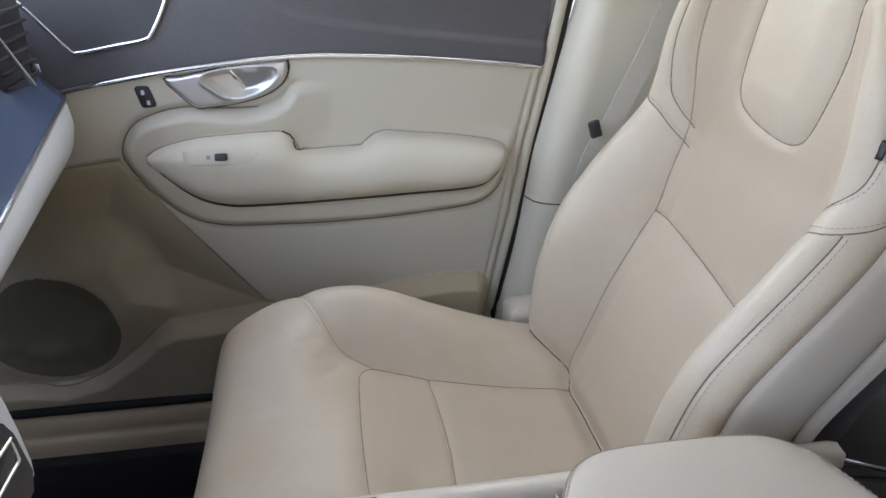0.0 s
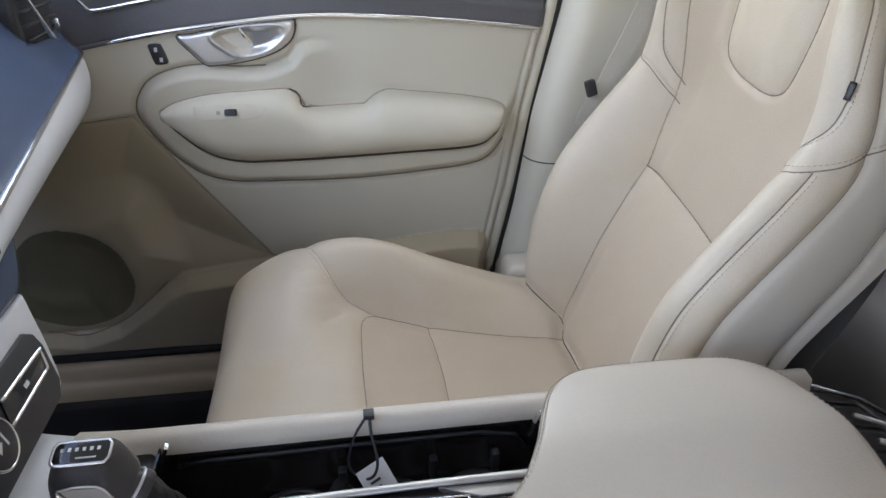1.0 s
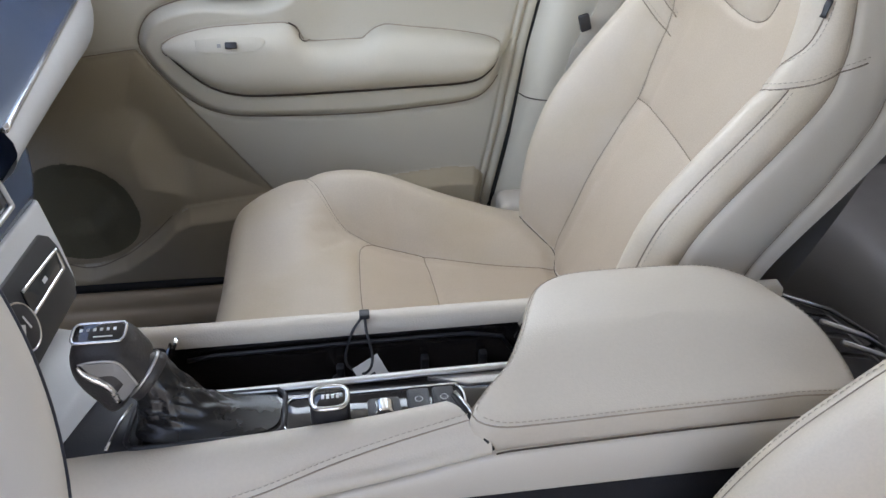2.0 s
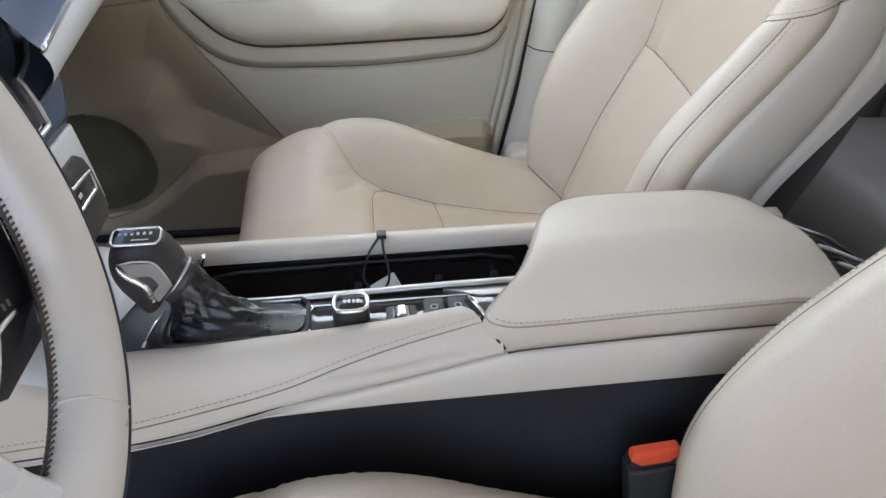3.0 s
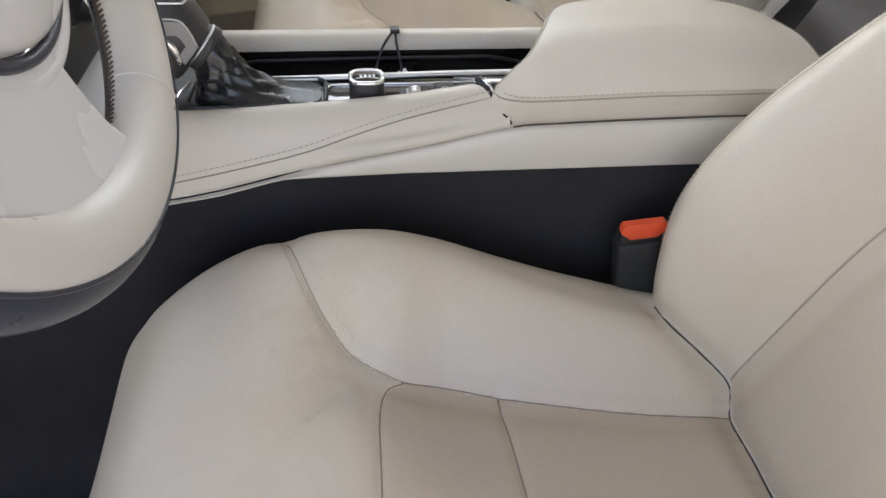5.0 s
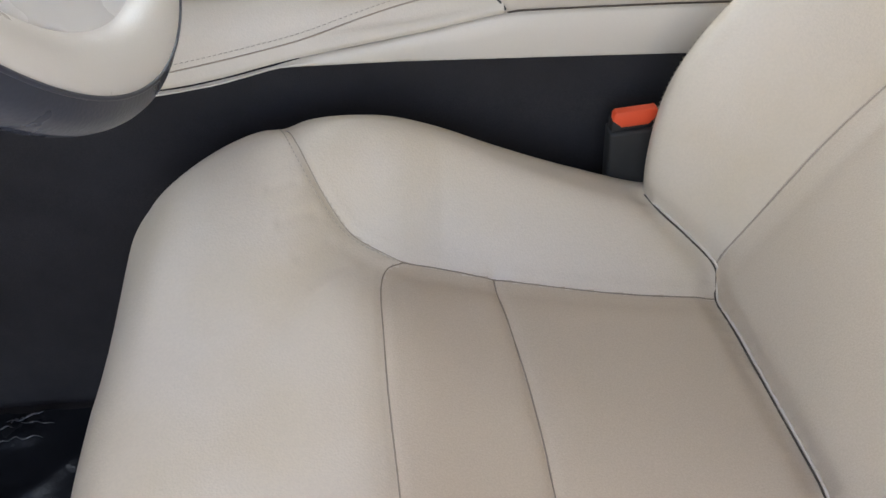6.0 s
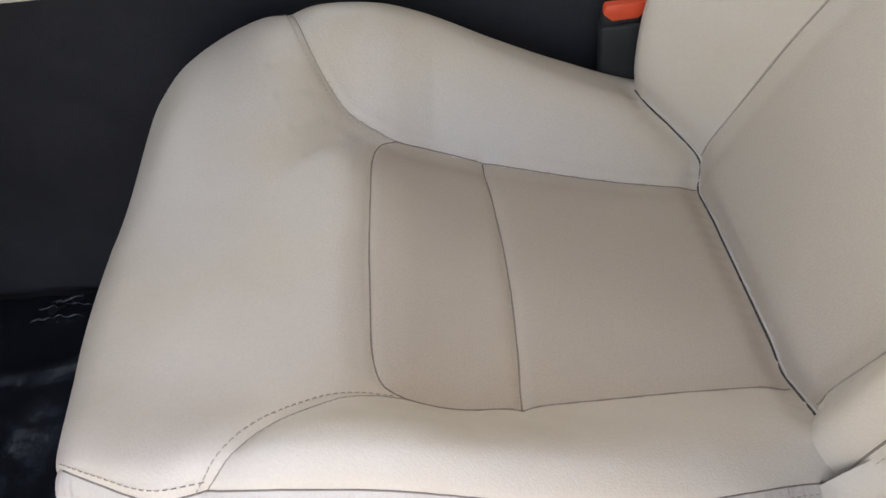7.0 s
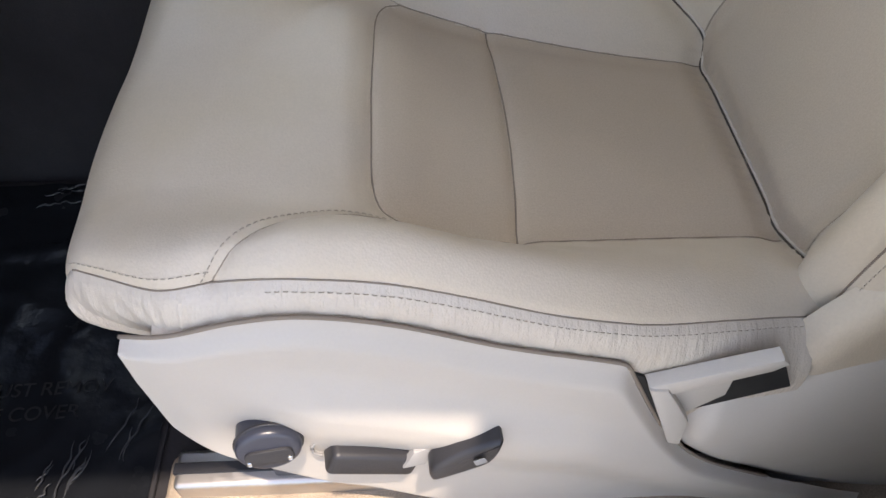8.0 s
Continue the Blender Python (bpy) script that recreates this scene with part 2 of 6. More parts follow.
def box(x0, x1, y0, y1, z0, z1, r=0.003, seg=2, m=None):
    bm = bmesh.new()
    bmesh.ops.create_cube(bm, size=1, matrix=Matrix.LocRotScale(((x0 + x1) / 2, (y0 + y1) / 2, (z0 + z1) / 2), None, (x1 - x0, y1 - y0, z1 - z0)))
    if r:
        bmesh.ops.bevel(bm, geom=bm.edges[:], offset=r, segments=seg, profile=0.5, affect="EDGES")
    if m:
        bm.transform(m)
    return bm


def prism(outline, depth, m, r=0.002, seg=2):
    """A plate: the outline (2D, local x and y) with its thickness along local z from 0 to depth, bevelled on the front face, set by m."""
    bm = bmesh.new()
    vs = [bm.verts.new((x, y, 0)) for x, y in outline]
    f = bm.faces.new(vs)
    if f.normal.z > 0 or sum((b[0] - a[0]) * (b[1] + a[1]) for a, b in zip(outline, list(outline[1:]) + [outline[0]])) < 0:
        f.normal_flip()
    ext = bmesh.ops.extrude_face_region(bm, geom=[f])
    top = [v for v in ext["geom"] if isinstance(v, bmesh.types.BMVert)]
    bmesh.ops.translate(bm, vec=(0, 0, depth), verts=top)
    bmesh.ops.recalc_face_normals(bm, faces=bm.faces[:])
    if r:
        s = set(top)
        bmesh.ops.bevel(bm, geom=[e for e in bm.edges if e.verts[0] in s and e.verts[1] in s], offset=r, segments=seg, profile=0.5, affect="EDGES")
    bm.transform(m)
    return bm


def rounded(x0, x1, y0, y1, r, n=5):
    out = []
    for cx, cy, a0 in ((x1 - r, y1 - r, 0), (x0 + r, y1 - r, 90), (x0 + r, y0 + r, 180), (x1 - r, y0 + r, 270)):
        for i in range(n + 1):
            a = radians(a0 + 90 * i / n)
            out.append((cx + r * math.cos(a), cy + r * math.sin(a)))
    return out


def inside_distance(poly, px, py):
    """Signed distance to a closed outline, negative inside."""
    p = np.array(poly, float)
    q = np.roll(p, -1, 0)
    best = np.full(px.shape, 1e9)
    ins = np.zeros(px.shape, bool)
    for (ax, ay), (bx, by) in zip(p, q):
        ex, ey = bx - ax, by - ay
        t = np.clip(((px - ax) * ex + (py - ay) * ey) / (ex * ex + ey * ey + 1e-15), 0, 1)
        best = np.minimum(best, (px - ax - t * ex) ** 2 + (py - ay - t * ey) ** 2)
        cross = ((ay > py) != (by > py)) & (px < ex * (py - ay) / (ey if abs(ey) > 1e-12 else 1e-12) + ax)
        ins ^= cross
    d = np.sqrt(best)
    return np.where(ins, -d, d)


def line_distance(points, px, py):
    p = np.array(points, float)
    best = np.full(px.shape, 1e9)
    for (ax, ay), (bx, by) in zip(p[:-1], p[1:]):
        ex, ey = bx - ax, by - ay
        t = np.clip(((px - ax) * ex + (py - ay) * ey) / (ex * ex + ey * ey + 1e-15), 0, 1)
        best = np.minimum(best, (px - ax - t * ex) ** 2 + (py - ay - t * ey) ** 2)
    return np.sqrt(best)


def step(x, a, b):
    t = np.clip((x - a) / (b - a), 0, 1)
    return t * t * (3 - 2 * t)


def smooth_interp(x, pairs):
    """A smooth curve through (x, value) pairs."""
    c = spline(sorted(pairs), 200)
    return np.interp(x, c[:, 0], c[:, 1])


def normals_of(P):
    du = np.gradient(P, axis=0)
    dv = np.gradient(P, axis=1)
    n = np.cross(du, dv)
    return n / (np.linalg.norm(n, axis=2)[..., None] + 1e-12)


def sample_grid(P, ia, ib):
    """Points of a grid at fractional indices."""
    ia, ib = np.clip(ia, 0, P.shape[0] - 1.001), np.clip(ib, 0, P.shape[1] - 1.001)
    i, j = ia.astype(int), ib.astype(int)
    u, v = (ia - i)[:, None], (ib - j)[:, None]
    return P[i, j] * (1 - u) * (1 - v) + P[i + 1, j] * u * (1 - v) + P[i, j + 1] * (1 - u) * v + P[i + 1, j + 1] * u * v


def split_mesh(P, face_mask):
    """A mesh of the grid's quads for which face_mask holds."""
    nu, nv = P.shape[:2]
    ii, jj = np.nonzero(face_mask)
    idx = np.stack([ii * nv + jj, ii * nv + jj + 1, (ii + 1) * nv + jj + 1, (ii + 1) * nv + jj], 1)
    used, inv = np.unique(idx, return_inverse=True)
    return mesh_of(P.reshape(-1, 3)[used], inv.reshape(-1, 4))


def dashes(points, normals, r=0.00042, dash=0.0030, gap=0.0022, lift=0.0005):
    """Short stitches along a line."""
    s = np.r_[0, np.cumsum(np.linalg.norm(np.diff(points, axis=0), axis=1))]
    out, at = [], 0.0
    while at + dash < s[-1]:
        seg = []
        for w, h in ((0, 0.0), (0.25, 1.0), (0.75, 1.0), (1, 0.0)):
            q = at + dash * w
            p = np.array([np.interp(q, s, points[:, k]) for k in range(3)])
            nn = np.array([np.interp(q, s, normals[:, k]) for k in range(3)])
            seg.append(p + nn * lift * h)
        out.append(tube(seg, r, 5))
        at += dash + gap
    return join_meshes(out)


# ---- the car's shell ----
solo("ground", box(-40, 40, -40, 40, -0.75, -0.45, 0), GROUND, "pale concrete ground outside the car", "ground", kind="structure")
solo("floor", box(-1.05, 1.75, -0.36, 1.14, -0.06, 0.0, 0), CARPET, "black carpeted car floor", "floor", kind="structure")
# unseen roof; its driver-side edge is placed to bound the sun patch
solo("ceiling", box(-0.45, 2.2, -0.498, 1.12, 1.16, 1.22, 0.01), HEADLINER, "pale cloth headliner of the car roof", "ceiling", kind="structure")
solo("wall_front", box(-1.1, -1.03, -0.40, 1.25, -0.05, 0.93, 0), CARPET, "dark carpeted bulkhead of the footwell", "bulkhead", kind="structure")
solo("wall_rear", box(1.75, 1.80, -0.40, 1.2, -0.05, 0.95, 0), REAR_SHADED, "dark rear end of the cabin", "wall", kind="structure")
solo("sill_driver", box(-1.0, 1.3, -0.48, -0.37, -0.15, 0.05, 0.02, 3), GREY_PLASTIC, "grey plastic sill of the driver's door opening", "sill", kind="structure")
solo("wall_side_rear", box(0.62, 1.78, 1.135, 1.21, -0.05, 0.95, 0.02), GREY_PLASTIC, "grey trim of the rear passenger door", "wall", kind="structure")
# unseen rear door and pillar, added to shade the driver's seat from behind
solo("wall_driver_rear_blocker", box(0.30, 1.78, -0.62, -0.385, -0.10, 1.10, 0.02), GREY_PLASTIC, "unseen closed rear door on the driver's side, added for shade", "wall", kind="structure")
solo("pillar_driver_blocker", box(0.235, 0.36, -0.49, -0.372, -0.05, 1.18, 0.03, 3), PILLAR, "unseen centre pillar on the driver's side, added for shade", "pillar trim", kind="structure")
# unseen kick panels, added to keep daylight out of the footwells
solo("wall_driver_front_blocker", box(-1.06, -0.62, -0.47, -0.372, -0.08, 0.90, 0.02, 3), CARPET, "unseen dark kick panel added to keep light from the driver's footwell", "wall", kind="structure")
solo("wall_side_front_blocker", box(-1.06, -0.88, 1.08, 1.20, -0.08, 0.95, 0.02, 3), CARPET, "unseen dark kick panel ahead of the passenger door, added for shade", "wall", kind="structure")
# unseen rail, added to cut off the sun on the seat trim
solo("roof_rail_sun_blocker", box(0.14, 1.78, -0.60, -0.500, 1.08, 1.22, 0.02, 3), HEADLINER, "unseen roof rail added to bound the sun on the seat trim", "roof rail", kind="structure")


# ---- seats ----
class Pad:
    """An upholstered pad: local a runs along it and rolls over at its far end, s runs across and rolls over at both sides, n is up from it."""

    def __init__(self, a_near, a_flat, a_round, a_side, s_flat, s_round, s_side, width, top, na, ns, tuck=0.0, shear=0.0, corner=0.0):
        self.a = np.linspace(a_near, a_flat + a_round * math.pi / 2 + a_side, na)
        s_max = s_flat + s_round * math.pi / 2 + s_side
        self.s = np.linspace(-s_max, s_max, ns)

        def rolled(t, flat, rnd):
            th = np.clip((t - flat) / rnd, 0, math.pi / 2)
            pos = np.where(t < flat, t, flat + rnd * np.sin(th))
            drop = np.where(t < flat, 0, rnd * (1 - np.cos(th)) + np.maximum(0, t - flat - rnd * math.pi / 2))
            return pos, drop

        pa, da = rolled(self.a, a_flat, a_round)
        ps, ds = rolled(np.abs(self.s), s_flat, s_round)
        A, S = np.meshgrid(pa, ps * np.sign(self.s), indexing="ij")
        DA, DS = np.meshgrid(da, ds, indexing="ij")
        k = width(A, S)
        drop = np.sqrt(DA ** 2 + DS ** 2) if tuck == 0 else np.maximum(DA, DS) + 0.3 * np.minimum(DA, DS)
        A = A - tuck * 6 * (DA ** 2 + DS ** 2 * step(A, 0.10, 0.22) * (tuck > 0)) + shear * S * step(A, 0.09, 0.22) - corner * (0.55 * np.clip((0.03 - S) / 0.27, 0, 1) + 0.45 * step(-S, 0.13, 0.26)) * step(A, 0.08, 0.22) - corner * step(S, -0.10, 0.22) * step(A, 0.06, 0.22) * (1 - 0.75 * np.clip(DA / 0.040, 0, 1))
        self.L = np.stack([A, S * k, top(A, S) - drop], 2)
        self.A, self.S = np.meshgrid(self.a, self.s, indexing="ij")

    def place(self, m):
        M = np.array(m)
        self.P = self.L @ M[:3, :3].T + M[:3, 3]
        return self.face(M)

    def lowered(self, amount, start, m):
        """Sets the outer side lower, longer and further in, from start metres off the middle outwards."""
        w = amount * step(-self.L[..., 1], start, start + 0.125)[..., None]
        self.P = self.P + w * (self.P * 0.14 + np.array((0.0, 0.065, -0.102)))
        return self.face(np.array(m))

    def face(self, M):
        self.N = normals_of(self.P)
        up = M[:3, 2]
        if (self.N[self.P.shape[0] // 3, self.P.shape[1] // 2] @ up) < 0:
            self.N = -self.N
        return self

    def groove(self, lines, depth=0.003, narrow=0.0035, wide_depth=0.005, wide=0.018):
        d = np.full(self.A.shape, 1e9)
        for line in lines:
            d = np.minimum(d, line_distance(line, self.A, self.S))
        self.P = self.P - self.N * (depth * np.exp(-(d / narrow) ** 2) + wide_depth * np.exp(-(d / wide) ** 2))[..., None]
        return self

    def ripple(self, weight, wave):
        self.P = self.P + self.N * (weight * wave)[..., None]

    def follow(self, line, lift=0.0, n=None):
        p = np.array(line, float)
        ln = np.linalg.norm(np.diff(p, axis=0), axis=1).sum()
        q = spline(p, n or max(8, int(ln / 0.005)))
        ia = (q[:, 0] - self.a[0]) / (self.a[1] - self.a[0])
        ib = (q[:, 1] - self.s[0]) / (self.s[1] - self.s[0])
        N = sample_grid(self.N, ia, ib)
        return sample_grid(self.P, ia, ib) + N * lift, N

    def face_centres(self):
        return (self.A[:-1, :-1] + self.A[1:, 1:]) / 2, (self.S[:-1, :-1] + self.S[1:, 1:]) / 2


def mirrored(line):
    return [(a, -s) for a, s in line]


# cushion: a runs to the front
FRONT_SEAM = [(-0.004, 0.137), (0.012, 0.128), (0.0185, 0.105), (0.020, 0.06), (0.021, 0.0), (0.020, -0.06), (0.0185, -0.105), (0.012, -0.128), (-0.004, -0.137)]
SIDE_SEAM = [(-0.004, 0.137), (-0.04, 0.139), (-0.09, 0.133), (-0.16, 0.125), (-0.22, 0.119), (-0.30, 0.114), (-0.36, 0.112)]
MID_SEAM = [(-0.088, 0.133), (-0.093, 0.05), (-0.094, 0.0), (-0.093, -0.05), (-0.088, -0.133)]
WING_SEAM = [(-0.004, 0.137), (0.02, 0.141), (0.042, 0.148), (0.060, 0.163), (0.075, 0.183), (0.087, 0.205), (0.096, 0.225), (0.103, 0.240)]
NEAR_WING = [(-0.004, 0.137), (0.018, 0.140), (0.040, 0.148), (0.056, 0.163), (0.068, 0.182), (0.077, 0.202), (0.086, 0.222), (0.095, 0.239), (0.105, 0.250)]
EDGE_SEAM = [(0.30, 0.228), (0.242, 0.239), (0.171, 0.248), (0.105, 0.250), (0.07, 0.252), (0.032, 0.255), (-0.024, 0.258), (-0.075, 0.258), (-0.13, 0.253), (-0.16, 0.248), (-0.21, 0.237), (-0.254, 0.229), (-0.36, 0.218)]

EDGE_FAR = [(a, s + 0.022) for a, s in EDGE_SEAM]


def seam_at(a):
    p = np.array(sorted(SIDE_SEAM))
    return np.interp(a, p[:, 0], p[:, 1])


def cushion_top(A, S):
    centre = smooth_interp(A, [(0.27, 0.352), (0.20, 0.384), (0.12, 0.395), (0.05, 0.386), (0.018, 0.375), (-0.03, 0.352), (-0.09, 0.337), (-0.20, 0.322), (-0.30, 0.313), (-0.40, 0.308)])
    crest = smooth_interp(A, [(0.27, 0.368), (0.175, 0.425), (0.09, 0.455), (0.02, 0.460), (-0.035, 0.447), (-0.105, 0.417), (-0.18, 0.388), (-0.27, 0.362), (-0.40, 0.355)])
    f = step(np.abs(S), seam_at(A) - 0.012 - 0.10 * step(A, 0.03, 0.13) * (S > 0), seam_at(A) + np.where(S < 0, 0.100, 0.080))
    return centre + (crest - centre) * f


def cushion_width(A, S=0.0):
    return 1 - 0.15 * np.clip((A - 0.09) / 0.16, 0, 1) ** 3.5


RECLINE = radians(25.0)
BACK_AT = (0.300, 0.300)


def back_top(A, S):
    base = smooth_interp(A, [(-0.06, -0.055), (-0.03, -0.022), (0.0, -0.003), (0.03, 0.003), (0.08, 0.006), (0.17, 0.012), (0.26, 0.008), (0.33, 0.0), (0.42, 0.006), (0.50, 0.004), (0.62, -0.012), (0.9, -0.04)])
    crest = smooth_interp(A, [(-0.06, -0.035), (-0.03, 0.005), (0.0, 0.034), (0.05, 0.062), (0.12, 0.090), (0.18, 0.104), (0.25, 0.108), (0.31, 0.098), (0.40, 0.076), (0.48, 0.056), (0.55, 0.050), (0.65, 0.030), (0.9, 0.0)])
    f = step(np.abs(S), 0.118, 0.212)
    bend = 0.5 * ((A - 0.45) + np.sqrt((A - 0.45) ** 2 + 0.03 ** 2)) - 0.5 * (-0.2 + np.sqrt(0.2 ** 2 + 0.03 ** 2))
    return base + (crest - base) * f + 0.55 * bend


def back_width(A, S=0.0, wide=0.0):
    broad = wide * 0.12 * step(A, 0.08, 0.42) * (np.asarray(S) > 0)
    return broad + smooth_interp(A, [(-0.1, 0.97), (0.0, 0.98), (0.12, 1.0), (0.30, 1.0), (0.40, 0.97), (0.50, 0.90), (0.58, 0.80), (0.66, 0.66), (0.9, 0.5)])


B_SIDE = [(-0.06, 0.138), (0.02, 0.139), (0.12, 0.136), (0.20, 0.136), (0.26, 0.136), (0.332, 0.139), (0.367, 0.143), (0.42, 0.149), (0.446, 0.153), (0.53, 0.168), (0.60, 0.176)]
B_MID = [(0.320, 0.139), (0.314, 0.07), (0.306, 0.0), (0.296, -0.07), (0.286, -0.138)]
B_BAND_LOW = [(0.420, 0.141), (0.431, 0.163), (0.447, 0.192), (0.454, 0.222), (0.464, 0.247), (0.483, 0.275), (0.495, 0.30)]
B_BAND_HIGH = [(0.446, 0.146), (0.456, 0.163), (0.478, 0.186), (0.515, 0.197), (0.56, 0.201), (0.62, 0.203), (0.70, 0.205)]
B_EDGE = [(-0.06, 0.232), (0.05, 0.234), (0.20, 0.236), (0.32, 0.236), (0.40, 0.238), (0.450, 0.236)]
B_REAR = [(-0.06, 0.284), (0.10, 0.280), (0.30, 0.276), (0.45, 0.276), (0.60, 0.272), (0.70, 0.27)]
B_SHELL = [(-0.06, 0.366), (0.20, 0.364), (0.347, 0.358), (0.41, 0.349), (0.45, 0.344), (0.60, 0.335), (0.70, 0.33)]
B_LOW_NEAR = [(0.415, 0.141), (0.418, 0.17), (0.424, 0.20), (0.431, 0.222), (0.449, 0.25), (0.470, 0.272), (0.491, 0.30)]
B_HIGH_NEAR = [(0.436, 0.146), (0.443, 0.172), (0.452, 0.196), (0.464, 0.214), (0.485, 0.230), (0.53, 0.242), (0.60, 0.248), (0.70, 0.252)]
B_EDGE_NEAR = [(-0.06, 0.229), (0.05, 0.231), (0.20, 0.233), (0.30, 0.233), (0.40, 0.234), (0.436, 0.234)]


def meeting_line(c, b, at_y):
    """The line along which a backrest's surface cuts a cushion's."""
    line = []
    for y in np.linspace(at_y - 0.150, at_y + 0.215, 46):
        prof = []
        for pad in (c, b):
            keep = np.abs(pad.s) < 0.24
            prof.append(np.array([[np.interp(y, row[keep, 1], row[keep, k]) for k in (0, 2)] for row in pad.P]))
        order = np.argsort(prof[0][:, 0])
        gap = prof[1][:, 1] - np.interp(prof[1][:, 0], prof[0][order, 0], prof[0][order, 1])
        at = max(1, int(np.argmax(gap > 0)))
        w = gap[at] / (gap[at] - gap[at - 1] + 1e-9)
        q = prof[1][at] * (1 - w) + prof[1][at - 1] * w
        line.append((q[0], y, q[1]))
    return spline(line[::3], 90)


def seat(name, at_x, at_y, label, detail=1.0, shear=0.0, wing_in=0.0, length=0.205, corner=0.0, wing_near=0.0, wide=0.0, upper=0.0, outer=0.0):
    ob = thing(name, (at_x, at_y, 0.0), label, "car seat", "front seats")
    frame_c = Matrix(((-1, 0, 0, at_x), (0, 1, 0, at_y), (0, 0, 1, 0), (0, 0, 0, 1)))
    c = Pad(-0.36, length, 0.046, 0.075, 0.222, 0.036, 0.085, cushion_width, cushion_top, int(170 * detail), int(190 * detail), tuck=1.5, shear=shear, corner=corner).place(frame_c).lowered(outer, 0.132, frame_c)
    seams = [spline(x, 60) for x in (FRONT_SEAM, SIDE_SEAM, mirrored(SIDE_SEAM), WING_SEAM, mirrored(NEAR_WING), EDGE_FAR, mirrored(EDGE_SEAM))]
    mid = [spline(MID_SEAM, 40)]
    c.groove(seams[:5], 0.0022, 0.0040, 0.0042, 0.020)
    c.groove(seams[5:], 0.0016, 0.0032, 0.0006, 0.012)
    c.groove(mid, 0.0025, 0.0040, 0.0020, 0.012)
    # gathered leather along the outer front edges
    d = np.minimum(line_distance(seams[5], c.A, c.S), line_distance(seams[6], c.A, c.S))
    gather = np.exp(-((d - 0.022) / 0.018) ** 2) * step(c.A, -0.25, 0.0) * step(np.abs(c.S), 0.246, 0.256)
    c.ripple(0.0005 * gather, np.sin(c.A * 430 + 3 * np.sin(c.S * 90 + c.A * 40)) + 0.6 * np.sin(c.A * 310 + c.S * 150))
    # backrest
    up, fw = Vector((math.sin(RECLINE), 0, math.cos(RECLINE))), Vector((-math.cos(RECLINE), 0, math.sin(RECLINE)))
    fb = Matrix(((up.x, 0, fw.x, at_x + BACK_AT[0]), (up.y, 1, fw.y, at_y), (up.z, 0, fw.z, BACK_AT[1]), (0, 0, 0, 1)))
    b = Pad(-0.055, 0.62, 0.05, 0.05, 0.210, 0.045, 0.098, lambda A, S: back_width(A, S, wide), lambda A, S: back_top(A, S) + step(S, 0.13, 0.22) * (wing_in * np.exp(-((A - 0.14) / 0.13) ** 2) - upper * step(A, 0.30, 0.48)) + wing_near * step(-S, 0.11, 0.20) * np.exp(-((A - 0.30) / 0.20) ** 2), int(190 * detail), int(210 * detail)).place(fb).lowered(outer, 0.125, fb)
    lines = (B_SIDE, mirrored(B_SIDE), B_BAND_LOW, mirrored(B_LOW_NEAR), B_BAND_HIGH, mirrored(B_HIGH_NEAR), B_EDGE, mirrored(B_EDGE_NEAR), B_REAR, mirrored(B_REAR), B_SHELL, mirrored(B_SHELL))
    b.groove([spline(x, 50) for x in lines[:2]], 0.003, 0.0045, 0.005, 0.022)
    b.groove([spline(x, 50) for x in lines[2:8]], 0.0015, 0.003, 0.0015, 0.012)
    b.groove([spline(x, 50) for x in lines[8:]], 0.004, 0.005, 0.003, 0.015)
    b.groove([spline(B_MID, 40)], 0.0025, 0.004, 0.003, 0.016)
    # headrest pocket
    U = [(0.70, 0.098), (0.60, 0.098), (0.54, 0.096), (0.508, 0.086), (0.492, 0.057), (0.484, 0.014), (0.482, -0.020), (0.487, -0.045), (0.500, -0.061), (0.54, -0.080), (0.60, -0.102), (0.70, -0.125)]
    b.P = b.P + b.N * (0.009 * step(-inside_distance(U, b.A, b.S), 0.0, 0.05))[..., None]
    b.groove([spline(U, 60)], 0.003, 0.004, 0.002, 0.010)
    # the crevice where cushion and backrest meet
    line = meeting_line(c, b, at_y)
    for pad in (c, b):
        d = np.min(np.linalg.norm(pad.P[:, :, None, :] - line[None, None, ::3, :], axis=3), axis=2)
        pad.P = pad.P - pad.N * (0.006 * np.exp(-(d / 0.014) ** 2))[..., None]
    line = meeting_line(c, b, at_y)
    # a dark tube draws the shade that sits in the crevice
    part("crevice", tube(line + np.array((-0.0006, 0, 0.0006)), 0.0009, 8), CREVICE_SHADE, ob, "dark tube standing in for the shade between cushion and backrest")
    part("piping", tube(line + np.array((0.0010, 0, 0.0026)), 0.0013, 8), LEATHER_PLAIN, ob, "pale piping along the foot of the backrest")
    # creases running from the wing seams into the front panel
    for sgn in (1,):
        for ca, cs, la, ls in ((0.060, 0.135, 0.030, -0.022), (0.072, 0.150, 0.034, -0.014), (0.050, 0.118, 0.026, -0.026), (0.088, 0.170, 0.030, -0.006)):
            d = line_distance([(ca, sgn * cs), (ca + la, sgn * (cs + ls))], c.A, c.S)
            c.P = c.P - c.N * (0.0010 * np.exp(-(d / 0.004) ** 2) - 0.0005 * np.exp(-((d - 0.008) / 0.005) ** 2))[..., None]
    fa, fs = c.face_centres()
    mean_seam = seam_at(fa)
    abs_s = np.abs(fs)
    front_edge = np.interp(abs_s, [0, 0.06, 0.105, 0.128, 0.137], [0.021, 0.020, 0.0185, 0.012, -0.004])
    wing = np.where(fs > 0, np.interp(abs_s, *np.array([(p[1], p[0]) for p in WING_SEAM]).T), np.interp(abs_s, *np.array([(p[1], p[0]) for p in NEAR_WING]).T))
    edge_s = np.interp(fa, *np.array(sorted(EDGE_SEAM)).T) + np.where(fs > 0, 0.022, 0.0)
    side = abs_s > edge_s
